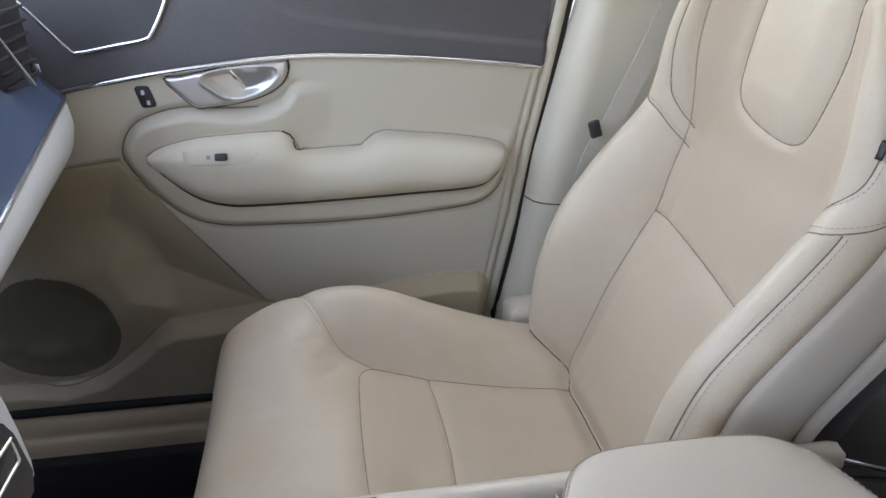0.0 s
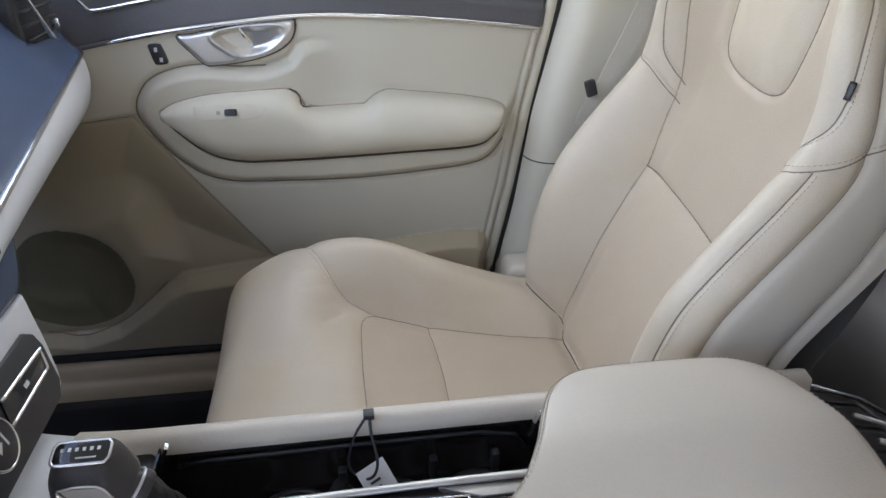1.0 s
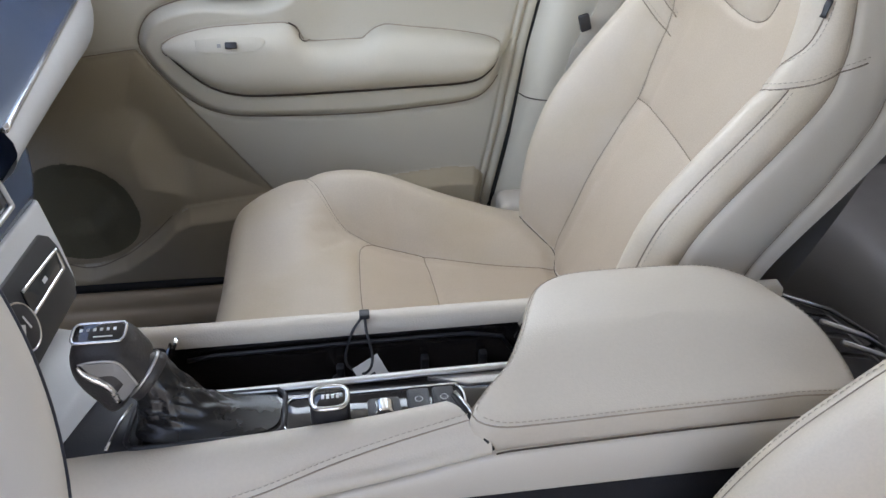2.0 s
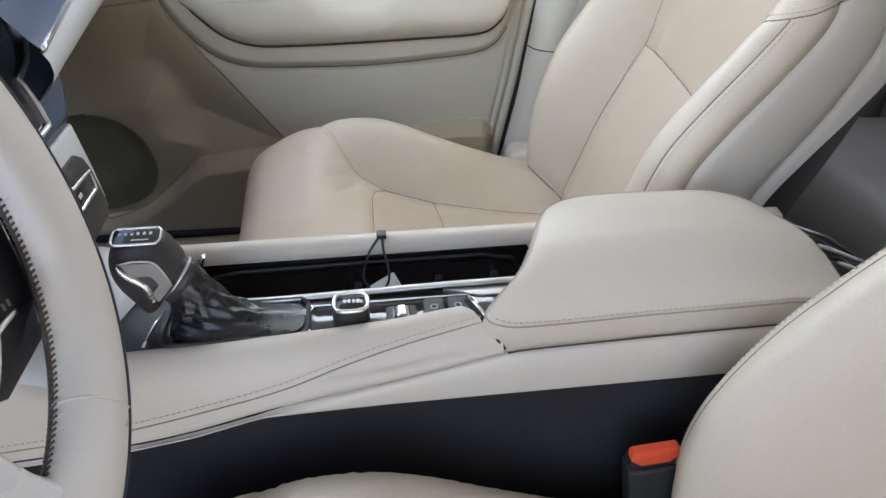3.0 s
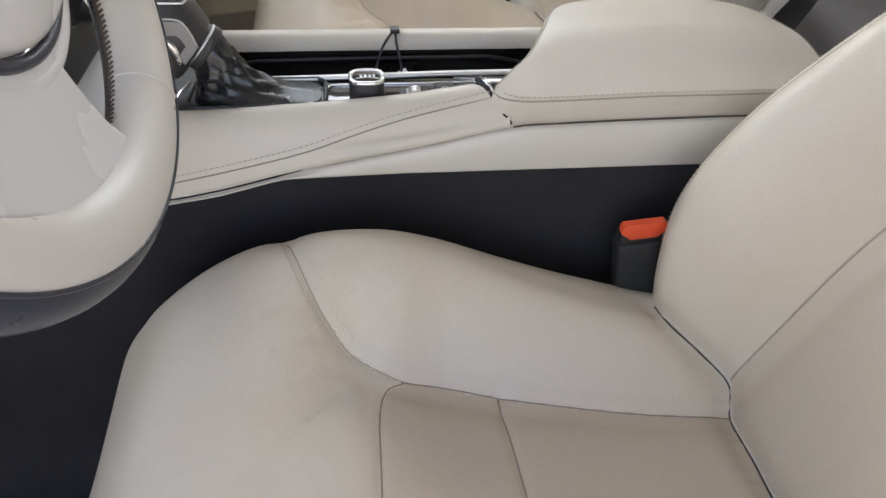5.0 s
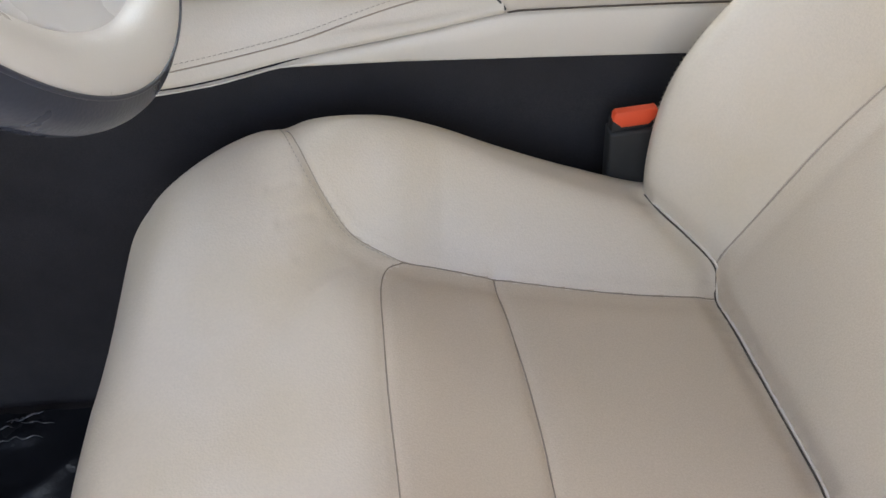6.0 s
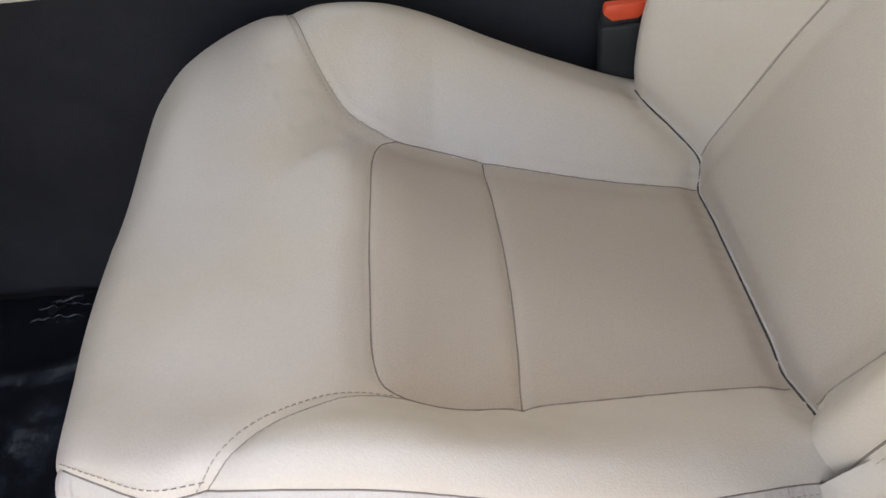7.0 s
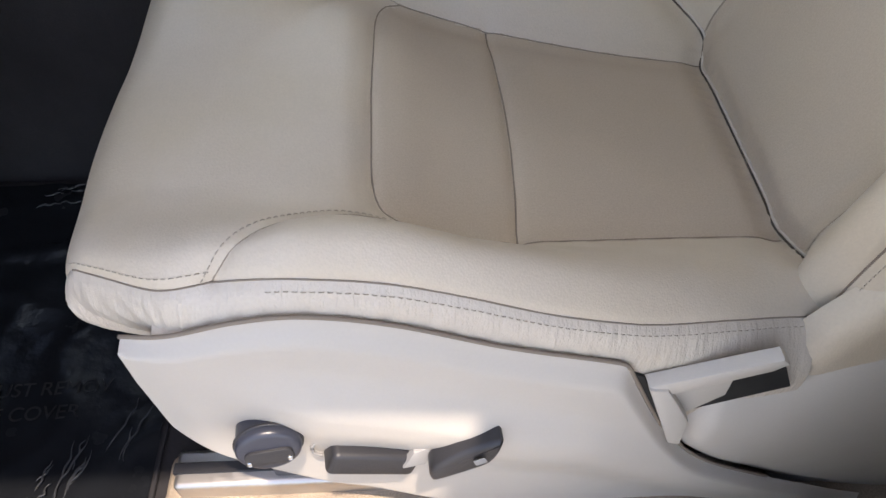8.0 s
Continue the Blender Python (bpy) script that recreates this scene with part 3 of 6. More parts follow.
    inner = (abs_s < mean_seam) & (fa < front_edge) & ~side
    mid_a = np.interp(abs_s, [0, 0.05, 0.133], [-0.094, -0.093, -0.088])
    front = ~side & ~inner & (((abs_s < 0.137) & (fa >= front_edge)) | ((abs_s >= 0.137) & (fa > wing)))
    bolst = ~side & ~inner & ~front
    for nm, mask, m in (("front_panel", front, LEATHER), ("insert_front", inner & (fa > mid_a), PERFORATED), ("insert_rear", inner & (fa <= mid_a), PERFORATED),
                        ("bolster", bolst & (fs > 0), LEATHER), ("bolster", bolst & (fs < 0), LEATHER),
                        ("side_panel", side & (fs > 0), LEATHER_GATHERED), ("side_panel", side & (fs < 0) & (fa > -0.262), LEATHER_GATHERED)):
        part("cushion_" + nm, split_mesh(c.P, mask), m, ob, "paler perforated leather insert" if m is PERFORATED else "")
    for line in (FRONT_SEAM, SIDE_SEAM, mirrored(SIDE_SEAM), MID_SEAM, WING_SEAM, mirrored(NEAR_WING), EDGE_FAR[1:], mirrored(EDGE_SEAM[1:])):
        p, n = c.follow(line, 0.0)
        soft = line is WING_SEAM or line[-1] == (NEAR_WING[-1][0], -NEAR_WING[-1][1])
        part("seam", tube(p, 0.0005 if soft else 0.0007, 6), SEAM_SOFT if soft else THREAD, ob, "sewn seam")
    for line, off in ((mirrored(EDGE_SEAM[1:]), -0.008),):
        for q in ([(a, s - off * 0.8) for a, s in line if a > 0.10], [(a, s + off * 0.8) for a, s in line if a < 0.08]):
            p, n = c.follow(q, 0.0004)
            part("stitching", dashes(p, n), STITCH, ob, "row of beige stitches")
    for line in ([(a + 0.008, s) for a, s in WING_SEAM], [(a + 0.008, -s) for a, s in NEAR_WING]):
        p, n = c.follow(line, 0.0004)
        part("stitching", dashes(p, n), STITCH, ob, "row of beige stitches")
    # cushion base
    part("base_pan", box(at_x - 0.16, at_x + 0.33, at_y - 0.20, at_y + 0.20, 0.10, 0.275, 0.03, 3), BLACK_PLASTIC, ob, "dark pan under the cushion")

    # backrest panels
    fa, fs = b.face_centres()
    abs_s = np.abs(fs)
    ins = abs_s < np.interp(fa, *np.array(B_SIDE).T)
    rear_s = np.interp(fa, *np.array(B_REAR).T)
    edge_s = np.where(fs > 0, np.interp(fa, *np.array(B_EDGE).T), np.interp(fa, *np.array(B_EDGE_NEAR).T))
    low = np.where(fs > 0, np.interp(abs_s, *np.array([(p[1], p[0]) for p in B_BAND_LOW]).T), np.interp(abs_s, *np.array([(p[1], p[0]) for p in B_LOW_NEAR]).T))
    high = np.where(fs > 0, np.interp(abs_s, *np.array([(p[1], p[0]) for p in B_BAND_HIGH]).T), np.interp(abs_s, *np.array([(p[1], p[0]) for p in B_HIGH_NEAR]).T))
    mid_a = np.interp(fs, [-0.138, -0.07, 0.0, 0.07, 0.139], [0.286, 0.296, 0.306, 0.314, 0.320])
    head = inside_distance(U, fa, fs) < 0
    shell = (abs_s > rear_s) & ~head
    ins &= ~head
    body = ~ins & ~shell & ~head
    band = body & (fa > low) & (fa <= high)
    shoulder = body & (fa > high)
    lower = body & (fa <= low)
    for nm, mask, m in (("lumbar_insert", ins & (fa < mid_a), PERFORATED), ("upper_insert", ins & (fa >= mid_a), PERFORATED), ("headrest_pad", head, LEATHER),
                        ("bolster", lower & (fs > 0) & (abs_s < edge_s), LEATHER), ("bolster", lower & (fs < 0) & (abs_s < edge_s), LEATHER),
                        ("side_panel", lower & (fs > 0) & (abs_s >= edge_s), LEATHER), ("side_panel", lower & (fs < 0) & (abs_s >= edge_s), LEATHER),
                        ("shoulder_band", band & (fs > 0), LEATHER), ("shoulder_band", band & (fs < 0), LEATHER),
                        ("shoulder", shoulder & (fs > 0), LEATHER), ("shoulder", shoulder & (fs < 0), LEATHER),
                        ("back_shell_edge", shell & (fs > 0), CREAM_PLASTIC), ("back_shell_edge", shell & (fs < 0), CREAM_PLASTIC)):
        part("back_" + nm, split_mesh(b.P, mask), m, ob, "paler perforated leather insert" if m is PERFORATED else "")
    for line, m in zip(lines[:8] + (B_MID, U), [SEAM_SOFT] * 2 + [THREAD] * 8):
        p, n = b.follow(line, 0.0001)
        part("seam", tube(p, 0.0008, 6), m, ob, "dark sewn seam")
    for line in lines[8:]:
        p, n = b.follow(line, -0.001)
        part("seam", tube(p, 0.0014, 6), SEAM_SOFT, ob, "shadowed gap along the shell")
    for sgn in (1, -1):
        for line, da, dsm in ((B_BAND_LOW, 0.006, 0), (B_BAND_HIGH, 0.006, 0), (B_EDGE, 0, 0.006)) if sgn > 0 else ((B_LOW_NEAR, 0.006, 0), (B_HIGH_NEAR, 0, 0.006), (B_EDGE_NEAR, 0, 0.006)):
            p, n = b.follow([(a + da, sgn * (s + dsm)) for a, s in line], 0.0004)
            part("stitching", dashes(p, n), STITCH, ob, "row of beige stitches")
    # rear shell of the backrest
    back = []
    for h in np.linspace(-0.04, 0.66, 24):
        w = float(back_width(np.array(h))) * 0.238
        ring = []
        for q in np.linspace(-1, 1, 21):
            ring.append(Vector((at_x + BACK_AT[0], at_y, BACK_AT[1])) + up * h + Vector((0, w * q, 0)) + fw * (-0.066 - 0.03 * (1 - abs(q) ** 3)))
        back.append(ring)
    part("back_shell", mesh_of(np.array(back).reshape(-1, 3), grid_faces(24, 21)), GREY_PLASTIC, ob, "grey hard shell behind the backrest")
    return ob, c, b


driver_seat, _, _ = seat("driver_seat", 0.0, -0.005, "cream leather driver's seat with perforated insert, worn bolsters", 1.35, 0.03, 0.026, 0.220, 0.042, 0.0, 0.0, 0.012, 1.0)
passenger_seat, _, PB = seat("passenger_seat", 0.040, 0.755, "cream leather passenger seat with perforated insert beside the door", 1.1, 0.0, 0.0, 0.195, 0.0, 0.022, 1.0)
rows = []
for z in np.linspace(0.22, 0.47, 34):
    xl = float(smooth_interp(z, [(0.206, 0.297), (0.240, 0.288), (0.283, 0.282), (0.323, 0.292), (0.370, 0.317), (0.422, 0.348), (0.479, 0.380)]))
    for u in np.linspace(0, 1, 34):
        rows.append((xl + 0.18 * u, -0.206 - 0.025 * math.sqrt(1 - (1 - min(1, u / 0.16)) ** 2), z))
part("back_skirt", mesh_of(rows, grid_faces(34, 34)), LEATHER, driver_seat, "leather side panel below the backrest bolster")
rows = []
for x in np.linspace(-0.155, 0.147, 40):
    z = float(smooth_interp(x, [(-0.181, 0.3645), (-0.141, 0.371), (-0.099, 0.382), (-0.058, 0.386), (-0.004, 0.373), (0.068, 0.342), (0.153, 0.313)]))
    for w in np.linspace(0, 1, 8):
        rows.append((x, -0.2365 + 0.034 * w, z - 0.003 + 0.010 * w ** 0.7))
part("cushion_lower_edge", mesh_of(rows, grid_faces(40, 8)), LEATHER_GATHERED, driver_seat, "gathered leather under the cushion's outer edge")
p, n = PB.follow([(0.506, -0.236), (0.523, -0.241)], 0.002, 6)
part("label_tag", tube(p, 0.004, 8, flat=0.35), BLACK_PLASTIC, passenger_seat, "small dark tag sewn into the seam")


# ---- passenger door ----
def strip_z(x):
    return smooth_interp(x, [(-0.85, 0.69), (-0.50, 0.722), (-0.351, 0.747), (-0.234, 0.766), (-0.063, 0.783), (0.059, 0.782), (0.204, 0.772), (0.40, 0.752)])


ARM_RING = [(-0.045, 0.742), (-0.075, 0.716), (-0.13, 0.703), (-0.218, 0.709), (-0.290, 0.692), (-0.323, 0.655), (-0.322, 0.615), (-0.27, 0.544), (-0.203, 0.506), (-0.08, 0.498), (0.045, 0.498),
            (0.16, 0.506), (0.248, 0.517), (0.290, 0.545), (0.308, 0.60), (0.316, 0.66), (0.20, 0.72), (0.05, 0.74)]
ARM_BODY = [(-0.275, 0.649), (-0.214, 0.672), (-0.13, 0.679), (-0.075, 0.680), (-0.058, 0.672), (-0.050, 0.654), (-0.022, 0.647), (0.040, 0.648), (0.062, 0.655), (0.081, 0.669), (0.14, 0.664), (0.22, 0.655),
            (0.283, 0.640), (0.285, 0.618), (0.268, 0.590), (0.234, 0.571), (0.12, 0.565), (0.008, 0.561), (-0.10, 0.559), (-0.165, 0.562), (-0.211, 0.580), (-0.25, 0.616)]
KICK = [(-0.90, 0.60), (-0.417, 0.617), (-0.335, 0.626), (-0.318, 0.600), (-0.135, 0.352), (-0.10, 0.345), (-0.20, 0.334), (-0.307, 0.321), (-0.375, 0.266), (-0.455, 0.212), (-0.56, 0.205), (-0.90, 0.22)]
POCKET = [(-0.90, 0.20), (-0.575, 0.215), (-0.505, 0.203), (-0.44, 0.222), (-0.375, 0.268), (-0.335, 0.305), (-0.30, 0.322), (-0.167, 0.338), (0.0, 0.352), (0.102, 0.372), (0.201, 0.382), (0.258, 0.380), (0.277, 0.362),
          (0.272, 0.303), (0.25, 0.12), (-0.90, 0.10)]
SPEAKER = [(-0.62, 0.30), (-0.585, 0.385), (-0.53, 0.420), (-0.463, 0.415), (-0.415, 0.378), (-0.392, 0.322), (-0.408, 0.264), (-0.45, 0.232), (-0.51, 0.222), (-0.58, 0.245)]
DRUM = [(-0.64, 0.40), (-0.57, 0.465), (-0.499, 0.495), (-0.428, 0.512), (-0.363, 0.514), (-0.328, 0.488), (-0.300, 0.41), (-0.285, 0.345), (-0.31, 0.318), (-0.375, 0.266), (-0.44, 0.215), (-0.54, 0.20), (-0.66, 0.25)]
CUP = [(-0.190, 0.752), (-0.178, 0.764), (-0.14, 0.770), (-0.085, 0.771), (-0.072, 0.762), (-0.078, 0.748), (-0.10, 0.732), (-0.13, 0.723), (-0.155, 0.724), (-0.175, 0.737)]
BEZEL = [(-0.243, 0.755), (-0.215, 0.759), (-0.14, 0.772), (-0.066, 0.778), (-0.057, 0.774), (-0.060, 0.756), (-0.072, 0.740), (-0.098, 0.725), (-0.14, 0.714), (-0.185, 0.709), (-0.204, 0.710), (-0.226, 0.732)]
ARM_BODY = [(x * 1.03 - 0.002, z - 0.010) for x, z in ARM_BODY]
_ring = closed_spline(ARM_BODY, 160)
_cut = sorted((int(np.argmin(_ring[:, 0])), int(np.argmax(_ring[:, 0]))))
_halves = [_ring[_cut[0]:_cut[1] + 1], np.vstack([_ring[_cut[1]:], _ring[:_cut[0] + 1]])]
_halves.sort(key=lambda h: h[:, 1].mean())
ARM_BOTTOM, ARM_TOP = [h[np.argsort(h[:, 0])].T for h in _halves]
_gx = np.linspace(ARM_TOP[0][0], ARM_TOP[0][-1], 240)
_gz = np.interp(_gx, *ARM_TOP)
_k = np.exp(-(np.arange(-12, 13) / 6.0) ** 2)
ARM_TOP = (_gx, np.convolve(np.pad(_gz, 12, mode="edge"), _k / _k.sum(), mode="valid"))
DOOR_Y = 1.150


def rear_edge_x(z):
    return np.interp(z, [0.10, 0.283, 0.468, 0.619, 0.75, 1.1], [0.262, 0.277, 0.313, 0.336, 0.362, 0.42])


def door_relief(X, Z):
    """How far the trim stands into the cabin."""
    ring = inside_distance(closed_spline(ARM_RING, 120), X, Z)
    body = inside_distance(closed_spline(ARM_BODY, 120), X, Z)
    kick = inside_distance(KICK, X, Z)
    pocket = inside_distance(POCKET, X, Z)
    cup = inside_distance(closed_spline(CUP, 60), X, Z)
    spk = inside_distance(closed_spline(SPEAKER, 80), X, Z)
    drum = inside_distance(closed_spline(DRUM, 90), X, Z)
    upper = Z - strip_z(X)
    fade = 1 - step(Z, 0.585, 0.665) * step(X, -0.10, 0.02)
    e = 0.020 * step(-ring, -0.002, 0.020) * fade - 0.006 * np.exp(-(ring / 0.0055) ** 2) * fade
    low = step(0.66 - Z, 0.02, 0.07)
    zt, zb = np.interp(X, *ARM_TOP), np.interp(X, *ARM_BOTTOM)
    tall = np.maximum(zt - zb, 0.004)
    v = np.clip(np.abs(2 * (Z - zb) / tall - 1), 0, 1)
    e += 0.036 * np.sqrt(np.clip(tall / 0.10, 0, 1)) * (1 - v ** 3) ** 0.8 * (body < 0) + 0.004 * step(-body, -0.001, 0.004)
    e -= 0.006 * np.exp(-((body - 0.003) / 0.004) ** 2) * (0.2 + 0.8 * low)
    e -= 0.006 * step(-kick, 0.0, 0.004) + 0.030 * step(-kick, 0.0, 0.11)
    e -= 0.006 * np.exp(-(kick / 0.004) ** 2) * (X < -0.32)
    e += 0.040 * step(-pocket, -0.002, 0.022) * (0.55 + 0.45 * step(X, -0.5, -0.2))
    e += 0.036 * step(-drum, -0.004, 0.085) - 0.010 * step(-spk, -0.012, 0.03)
    e -= 0.024 * step(-cup, 0.0, 0.018)
    e += 0.004 * step(upper, -0.002, 0.006) - 0.10 * np.clip(upper, 0, 1)
    below = np.interp(X, [-0.4, -0.105, -0.033, 0.113, 0.36], [1.2, 0.867, 0.835, 0.814, 0.786])
    e -= 0.008 * step(Z, below - 0.002, below + 0.012)
    e -= 0.05 * step(0.19 - Z, 0.0, 0.06) ** 2 * 0.6
    plate = inside_distance(BEZEL, X, Z)
    e -= np.clip(e, 0, 1) * step(-plate, -0.006, 0.002)
    edge = rear_edge_x(Z) - X
    e -= 0.012 * (1 - step(edge, 0.0, 0.014)) + 0.004 * np.exp(-((edge - 0.020) / 0.0035) ** 2) * (upper < 0)
    return e


def door():
    ob = thing("door_1", (0, DOOR_Y, 0.14), "closed passenger door with beige trim, dark top and chrome strip", "car door", kind="structure")
    nx, nz = 560, 400
    x = np.linspace(-0.90, 0.372, nx)
    z = np.linspace(0.135, 1.0, nz)
    u = np.linspace(0, 1, nx)
    Z = np.tile(z, (nx, 1))
    X = -0.90 + u[:, None] * (rear_edge_x(Z) + 0.90)
    E = door_relief(X, Z)
    P = np.stack([X, DOOR_Y - E, Z], 2)
    fx, fz = (X[:-1, :-1] + X[1:, 1:]) / 2, (Z[:-1, :-1] + Z[1:, 1:]) / 2
    upper = fz > strip_z(fx)
    body = (inside_distance(closed_spline(ARM_BODY, 120), fx, fz) < 0) & ~upper
    ring = (inside_distance(closed_spline(ARM_RING, 120), fx, fz) < 0) & ~body & ~upper & ((fz < 0.66) | (fx < -0.06))
    kick = (inside_distance(KICK, fx, fz) < 0) & ~ring & ~body
    pocket = (inside_distance(POCKET, fx, fz) < 0) & ~kick
    spk = (inside_distance(closed_spline(SPEAKER, 80), fx, fz) < 0) & ~pocket
    kick &= ~spk
    mid = ~(upper | body | ring | kick | pocket | spk)
    for nm, mask, m, lab in (("upper_panel", upper, CHARCOAL, "dark charcoal soft upper panel"), ("armrest", body, DOOR_SKIN, ""), ("armrest_surround", ring, DOOR_SKIN, ""),
                             ("front_panel", kick, DOOR_LOWER, ""), ("map_pocket", pocket, DOOR_LOWER, ""), ("speaker_grille", spk, GRILLE, "dark woven speaker grille with footwell shade in its colour"),
                             ("middle_panel", mid, DOOR_SKIN, "")):
        part(nm, split_mesh(P, mask), m, ob, lab)

    def on(pts, lift=0.0, n=60):
        c = spline(pts, n)
        e = door_relief(c[:, 0], c[:, 1])
        return np.stack([c[:, 0], DOOR_Y - e - lift, c[:, 1]], 1)

    sx = np.linspace(-0.352, 0.355, 60)
    part("chrome_strip", tube(np.stack([sx, np.full(60, DOOR_Y - 0.006), strip_z(sx)], 1), np.r_[0.001, 0.003, np.full(56, 0.0042), 0.003, 0.001], 10, flat=1.0), CHROME, ob, "thin chrome strip")
    ring_line = closed_spline(ARM_RING, 120)
    part("seam", tube(on([tuple(p) for p in ring_line[6:86:4]], 0.0014, 120), 0.0012, 6), THREAD, ob, "dark joint round the armrest")
    arm_line = closed_spline(ARM_BODY, 120)
    part("seam", tube(on([tuple(p) for p in np.vstack([arm_line, arm_line[:1]])[::2]], 0.0, 140), 0.0016, 6), SEAM_SOFT, ob, "dark gap under the armrest pad")
    # dark tubes draw the shade under the pad and in its notch
    part("seam", tube(on([(x * 1.03 - 0.002, z - 0.011) for x, z in ((0.287, 0.612), (0.270, 0.586), (0.234, 0.567), (0.12, 0.561), (0.008, 0.557), (-0.10, 0.555), (-0.165, 0.558), (-0.213, 0.576), (-0.253, 0.613), (-0.272, 0.640))], 0.002, 120), np.r_[0.0008, np.full(118, 0.0019), 0.0008], 6), CREVICE_SHADE, ob, "dark line for the shade under the armrest pad")
    part("seam", tube(on([(-0.074, 0.670), (-0.062, 0.662), (-0.054, 0.644), (-0.039, 0.639), (-0.017, 0.637)], 0.0015, 40), np.linspace(0.0016, 0.0005, 40), 6), CREVICE_SHADE, ob, "dark line for the shade in the grip notch")
    part("seam", tube(on([(-0.45, 0.612), (-0.40, 0.619), (-0.335, 0.627)], -0.001, 20), 0.0014, 6), THREAD, ob, "dark joint of the front panel")
    part("seam", tube(on([(-0.57, 0.214), (-0.505, 0.203), (-0.44, 0.222), (-0.375, 0.268), (-0.335, 0.305)], 0.0, 40), 0.0012, 6), THREAD, ob, "joint over the map pocket")
    # tweeter grille with its bright frame
    fr = [(-0.505, 0.945), (-0.43, 0.871), (-0.372, 0.803), (-0.357, 0.796), (-0.30, 0.806), (-0.262, 0.813), (-0.250, 0.822), (-0.224, 0.868), (-0.195, 0.945)]
    part("grille_frame", tube(on(fr, 0.003, 90), 0.0034, 8), CHROME, ob, "bright metal frame of the upper speaker")
    rim = spline(fr, 40)
    gb = bmesh.new()
    gb.faces.new([gb.verts.new((x, DOOR_Y - float(door_relief(np.array([x]), np.array([z]))[0]) - 0.0035, z)) for x, z in rim])
    part("tweeter_grille", gb, TWEETER, ob, "dark grey upper speaker grille")
    sl = np.linspace(-0.88, -0.345, 40)
    part("panel_joint", tube(np.stack([sl, np.full(40, DOOR_Y - 0.003), strip_z(sl)], 1), 0.0035, 8), CHARCOAL, ob, "dark lower edge of the upper panel")
    # inner handle: metal plate with a cup, its cream lining and a twisted lever
    hx, hz = np.meshgrid(np.linspace(-0.246, -0.054, 110), np.linspace(0.704, 0.782, 60), indexing="ij")
    plate_d = inside_distance(closed_spline(BEZEL, 90), hx, hz)
    cup_d = inside_distance(closed_spline(CUP, 90), hx, hz)
    split_x = -0.136 - 0.45 * (hz - 0.747)
    deep = np.where(hx < split_x, 0.017, 0.015 * (1 - np.clip((hx - split_x) / 0.062, 0, 1)) ** 1.2)
    hy = DOOR_Y - 0.003 - 0.0060 * np.sqrt(np.clip(1 - (1 - np.clip(-plate_d / 0.006, 0, 1)) ** 2, 0, 1)) + deep * step(-cup_d, 0.0, 0.012) - 0.0012 * np.exp(-(cup_d / 0.003) ** 2)
    HP = np.stack([hx, hy, hz], 2)
    cx, cz2 = (hx[:-1, :-1] + hx[1:, 1:]) / 2, (hz[:-1, :-1] + hz[1:, 1:]) / 2
    in_plate = inside_distance(closed_spline(BEZEL, 90), cx, cz2) < 0
    in_cup = inside_distance(closed_spline(CUP, 90), cx, cz2) < -0.003
    left = cx < -0.136 - 0.45 * (cz2 - 0.747)
    handle = part("door_handle", split_mesh(HP, in_plate & ~(in_cup & left)), ALU, ob, "brushed metal inner door handle plate")
    part("cup_lining", split_mesh(HP, in_cup & left), CREAM_PLASTIC, handle, "cream lining of the handle cup")
    part("plate_gap", tube([(x, DOOR_Y - 0.001, z) for x, z in closed_spline([(x * 1.012 - 0.0018 + 0.0036, z - 0.0006) for x, z in BEZEL], 90)], 0.0016, 6, closed=True), CREVICE_SHADE, handle, "dark gap round the plate")
    part("lever", tube(spline([(-0.144, DOOR_Y - 0.004, 0.766), (-0.138, DOOR_Y - 0.003, 0.756), (-0.131, DOOR_Y + 0.002, 0.745), (-0.127, DOOR_Y + 0.006, 0.736)], 20), np.interp(np.linspace(0, 1, 20), [0, 0.4, 1], [0.0025, 0.0050, 0.0030]), 10), CHROME, handle, "small twisted chrome lever")
    # lock switch
    M = Matrix(((1, 0, 0, 0), (0, 0, -1, DOOR_Y + 0.001), (0, 1, 0, 0), (0, 0, 0, 1)))
    pts = spline([(-0.290, 0.741), (-0.286, 0.744), (-0.273, 0.744), (-0.268, 0.740), (-0.262, 0.717), (-0.265, 0.712), (-0.280, 0.711), (-0.284, 0.715), (-0.290, 0.741)], 30)[:-1]
    sw = part("lock_switch", prism([tuple(p) for p in pts], 0.0045, M, 0.0012), BLACK_PLASTIC, ob, "black rocker lock switch")
    for cx, cz in ((-0.278, 0.735), (-0.272, 0.719)):
        part("marking", box(cx - 0.0025, cx + 0.0025, DOOR_Y - 0.0042, DOOR_Y - 0.0036, cz - 0.0035, cz + 0.0035, 0.0005, 1), INK_WHITE, sw, "pale padlock mark")
    # window switch on the armrest
    y = DOOR_Y - float(door_relief(np.array([-0.168]), np.array([0.643]))[0])
    Ms = pose(-0.168, y + 0.0005, 0.643, 66, 0, 0)
    plate = part("switch_plate", prism(spline([(-0.056, 0.006), (-0.048, -0.010), (0.036, -0.010), (0.050, 0.012), (-0.05, 0.012), (-0.056, 0.006)], 36)[:-1].tolist(), 0.0015, Ms, 0.0006), DOOR_SKIN, ob, "beige switch plate")
    part("window_switch", box(-0.009, 0.010, -0.006, 0.005, 0.002, 0.008, 0.002, 2, Ms), BLACK_PLASTIC, plate, "black window switch")
    part("marking", box(-0.022, -0.016, -0.003, 0.003, 0.0016, 0.0022, 0.0003, 1, Ms), GREY_PLASTIC, plate, "small grey lamp beside the switch")
    # edge and body of the door behind the trim
    zz = np.linspace(0.14, 1.0, 40)
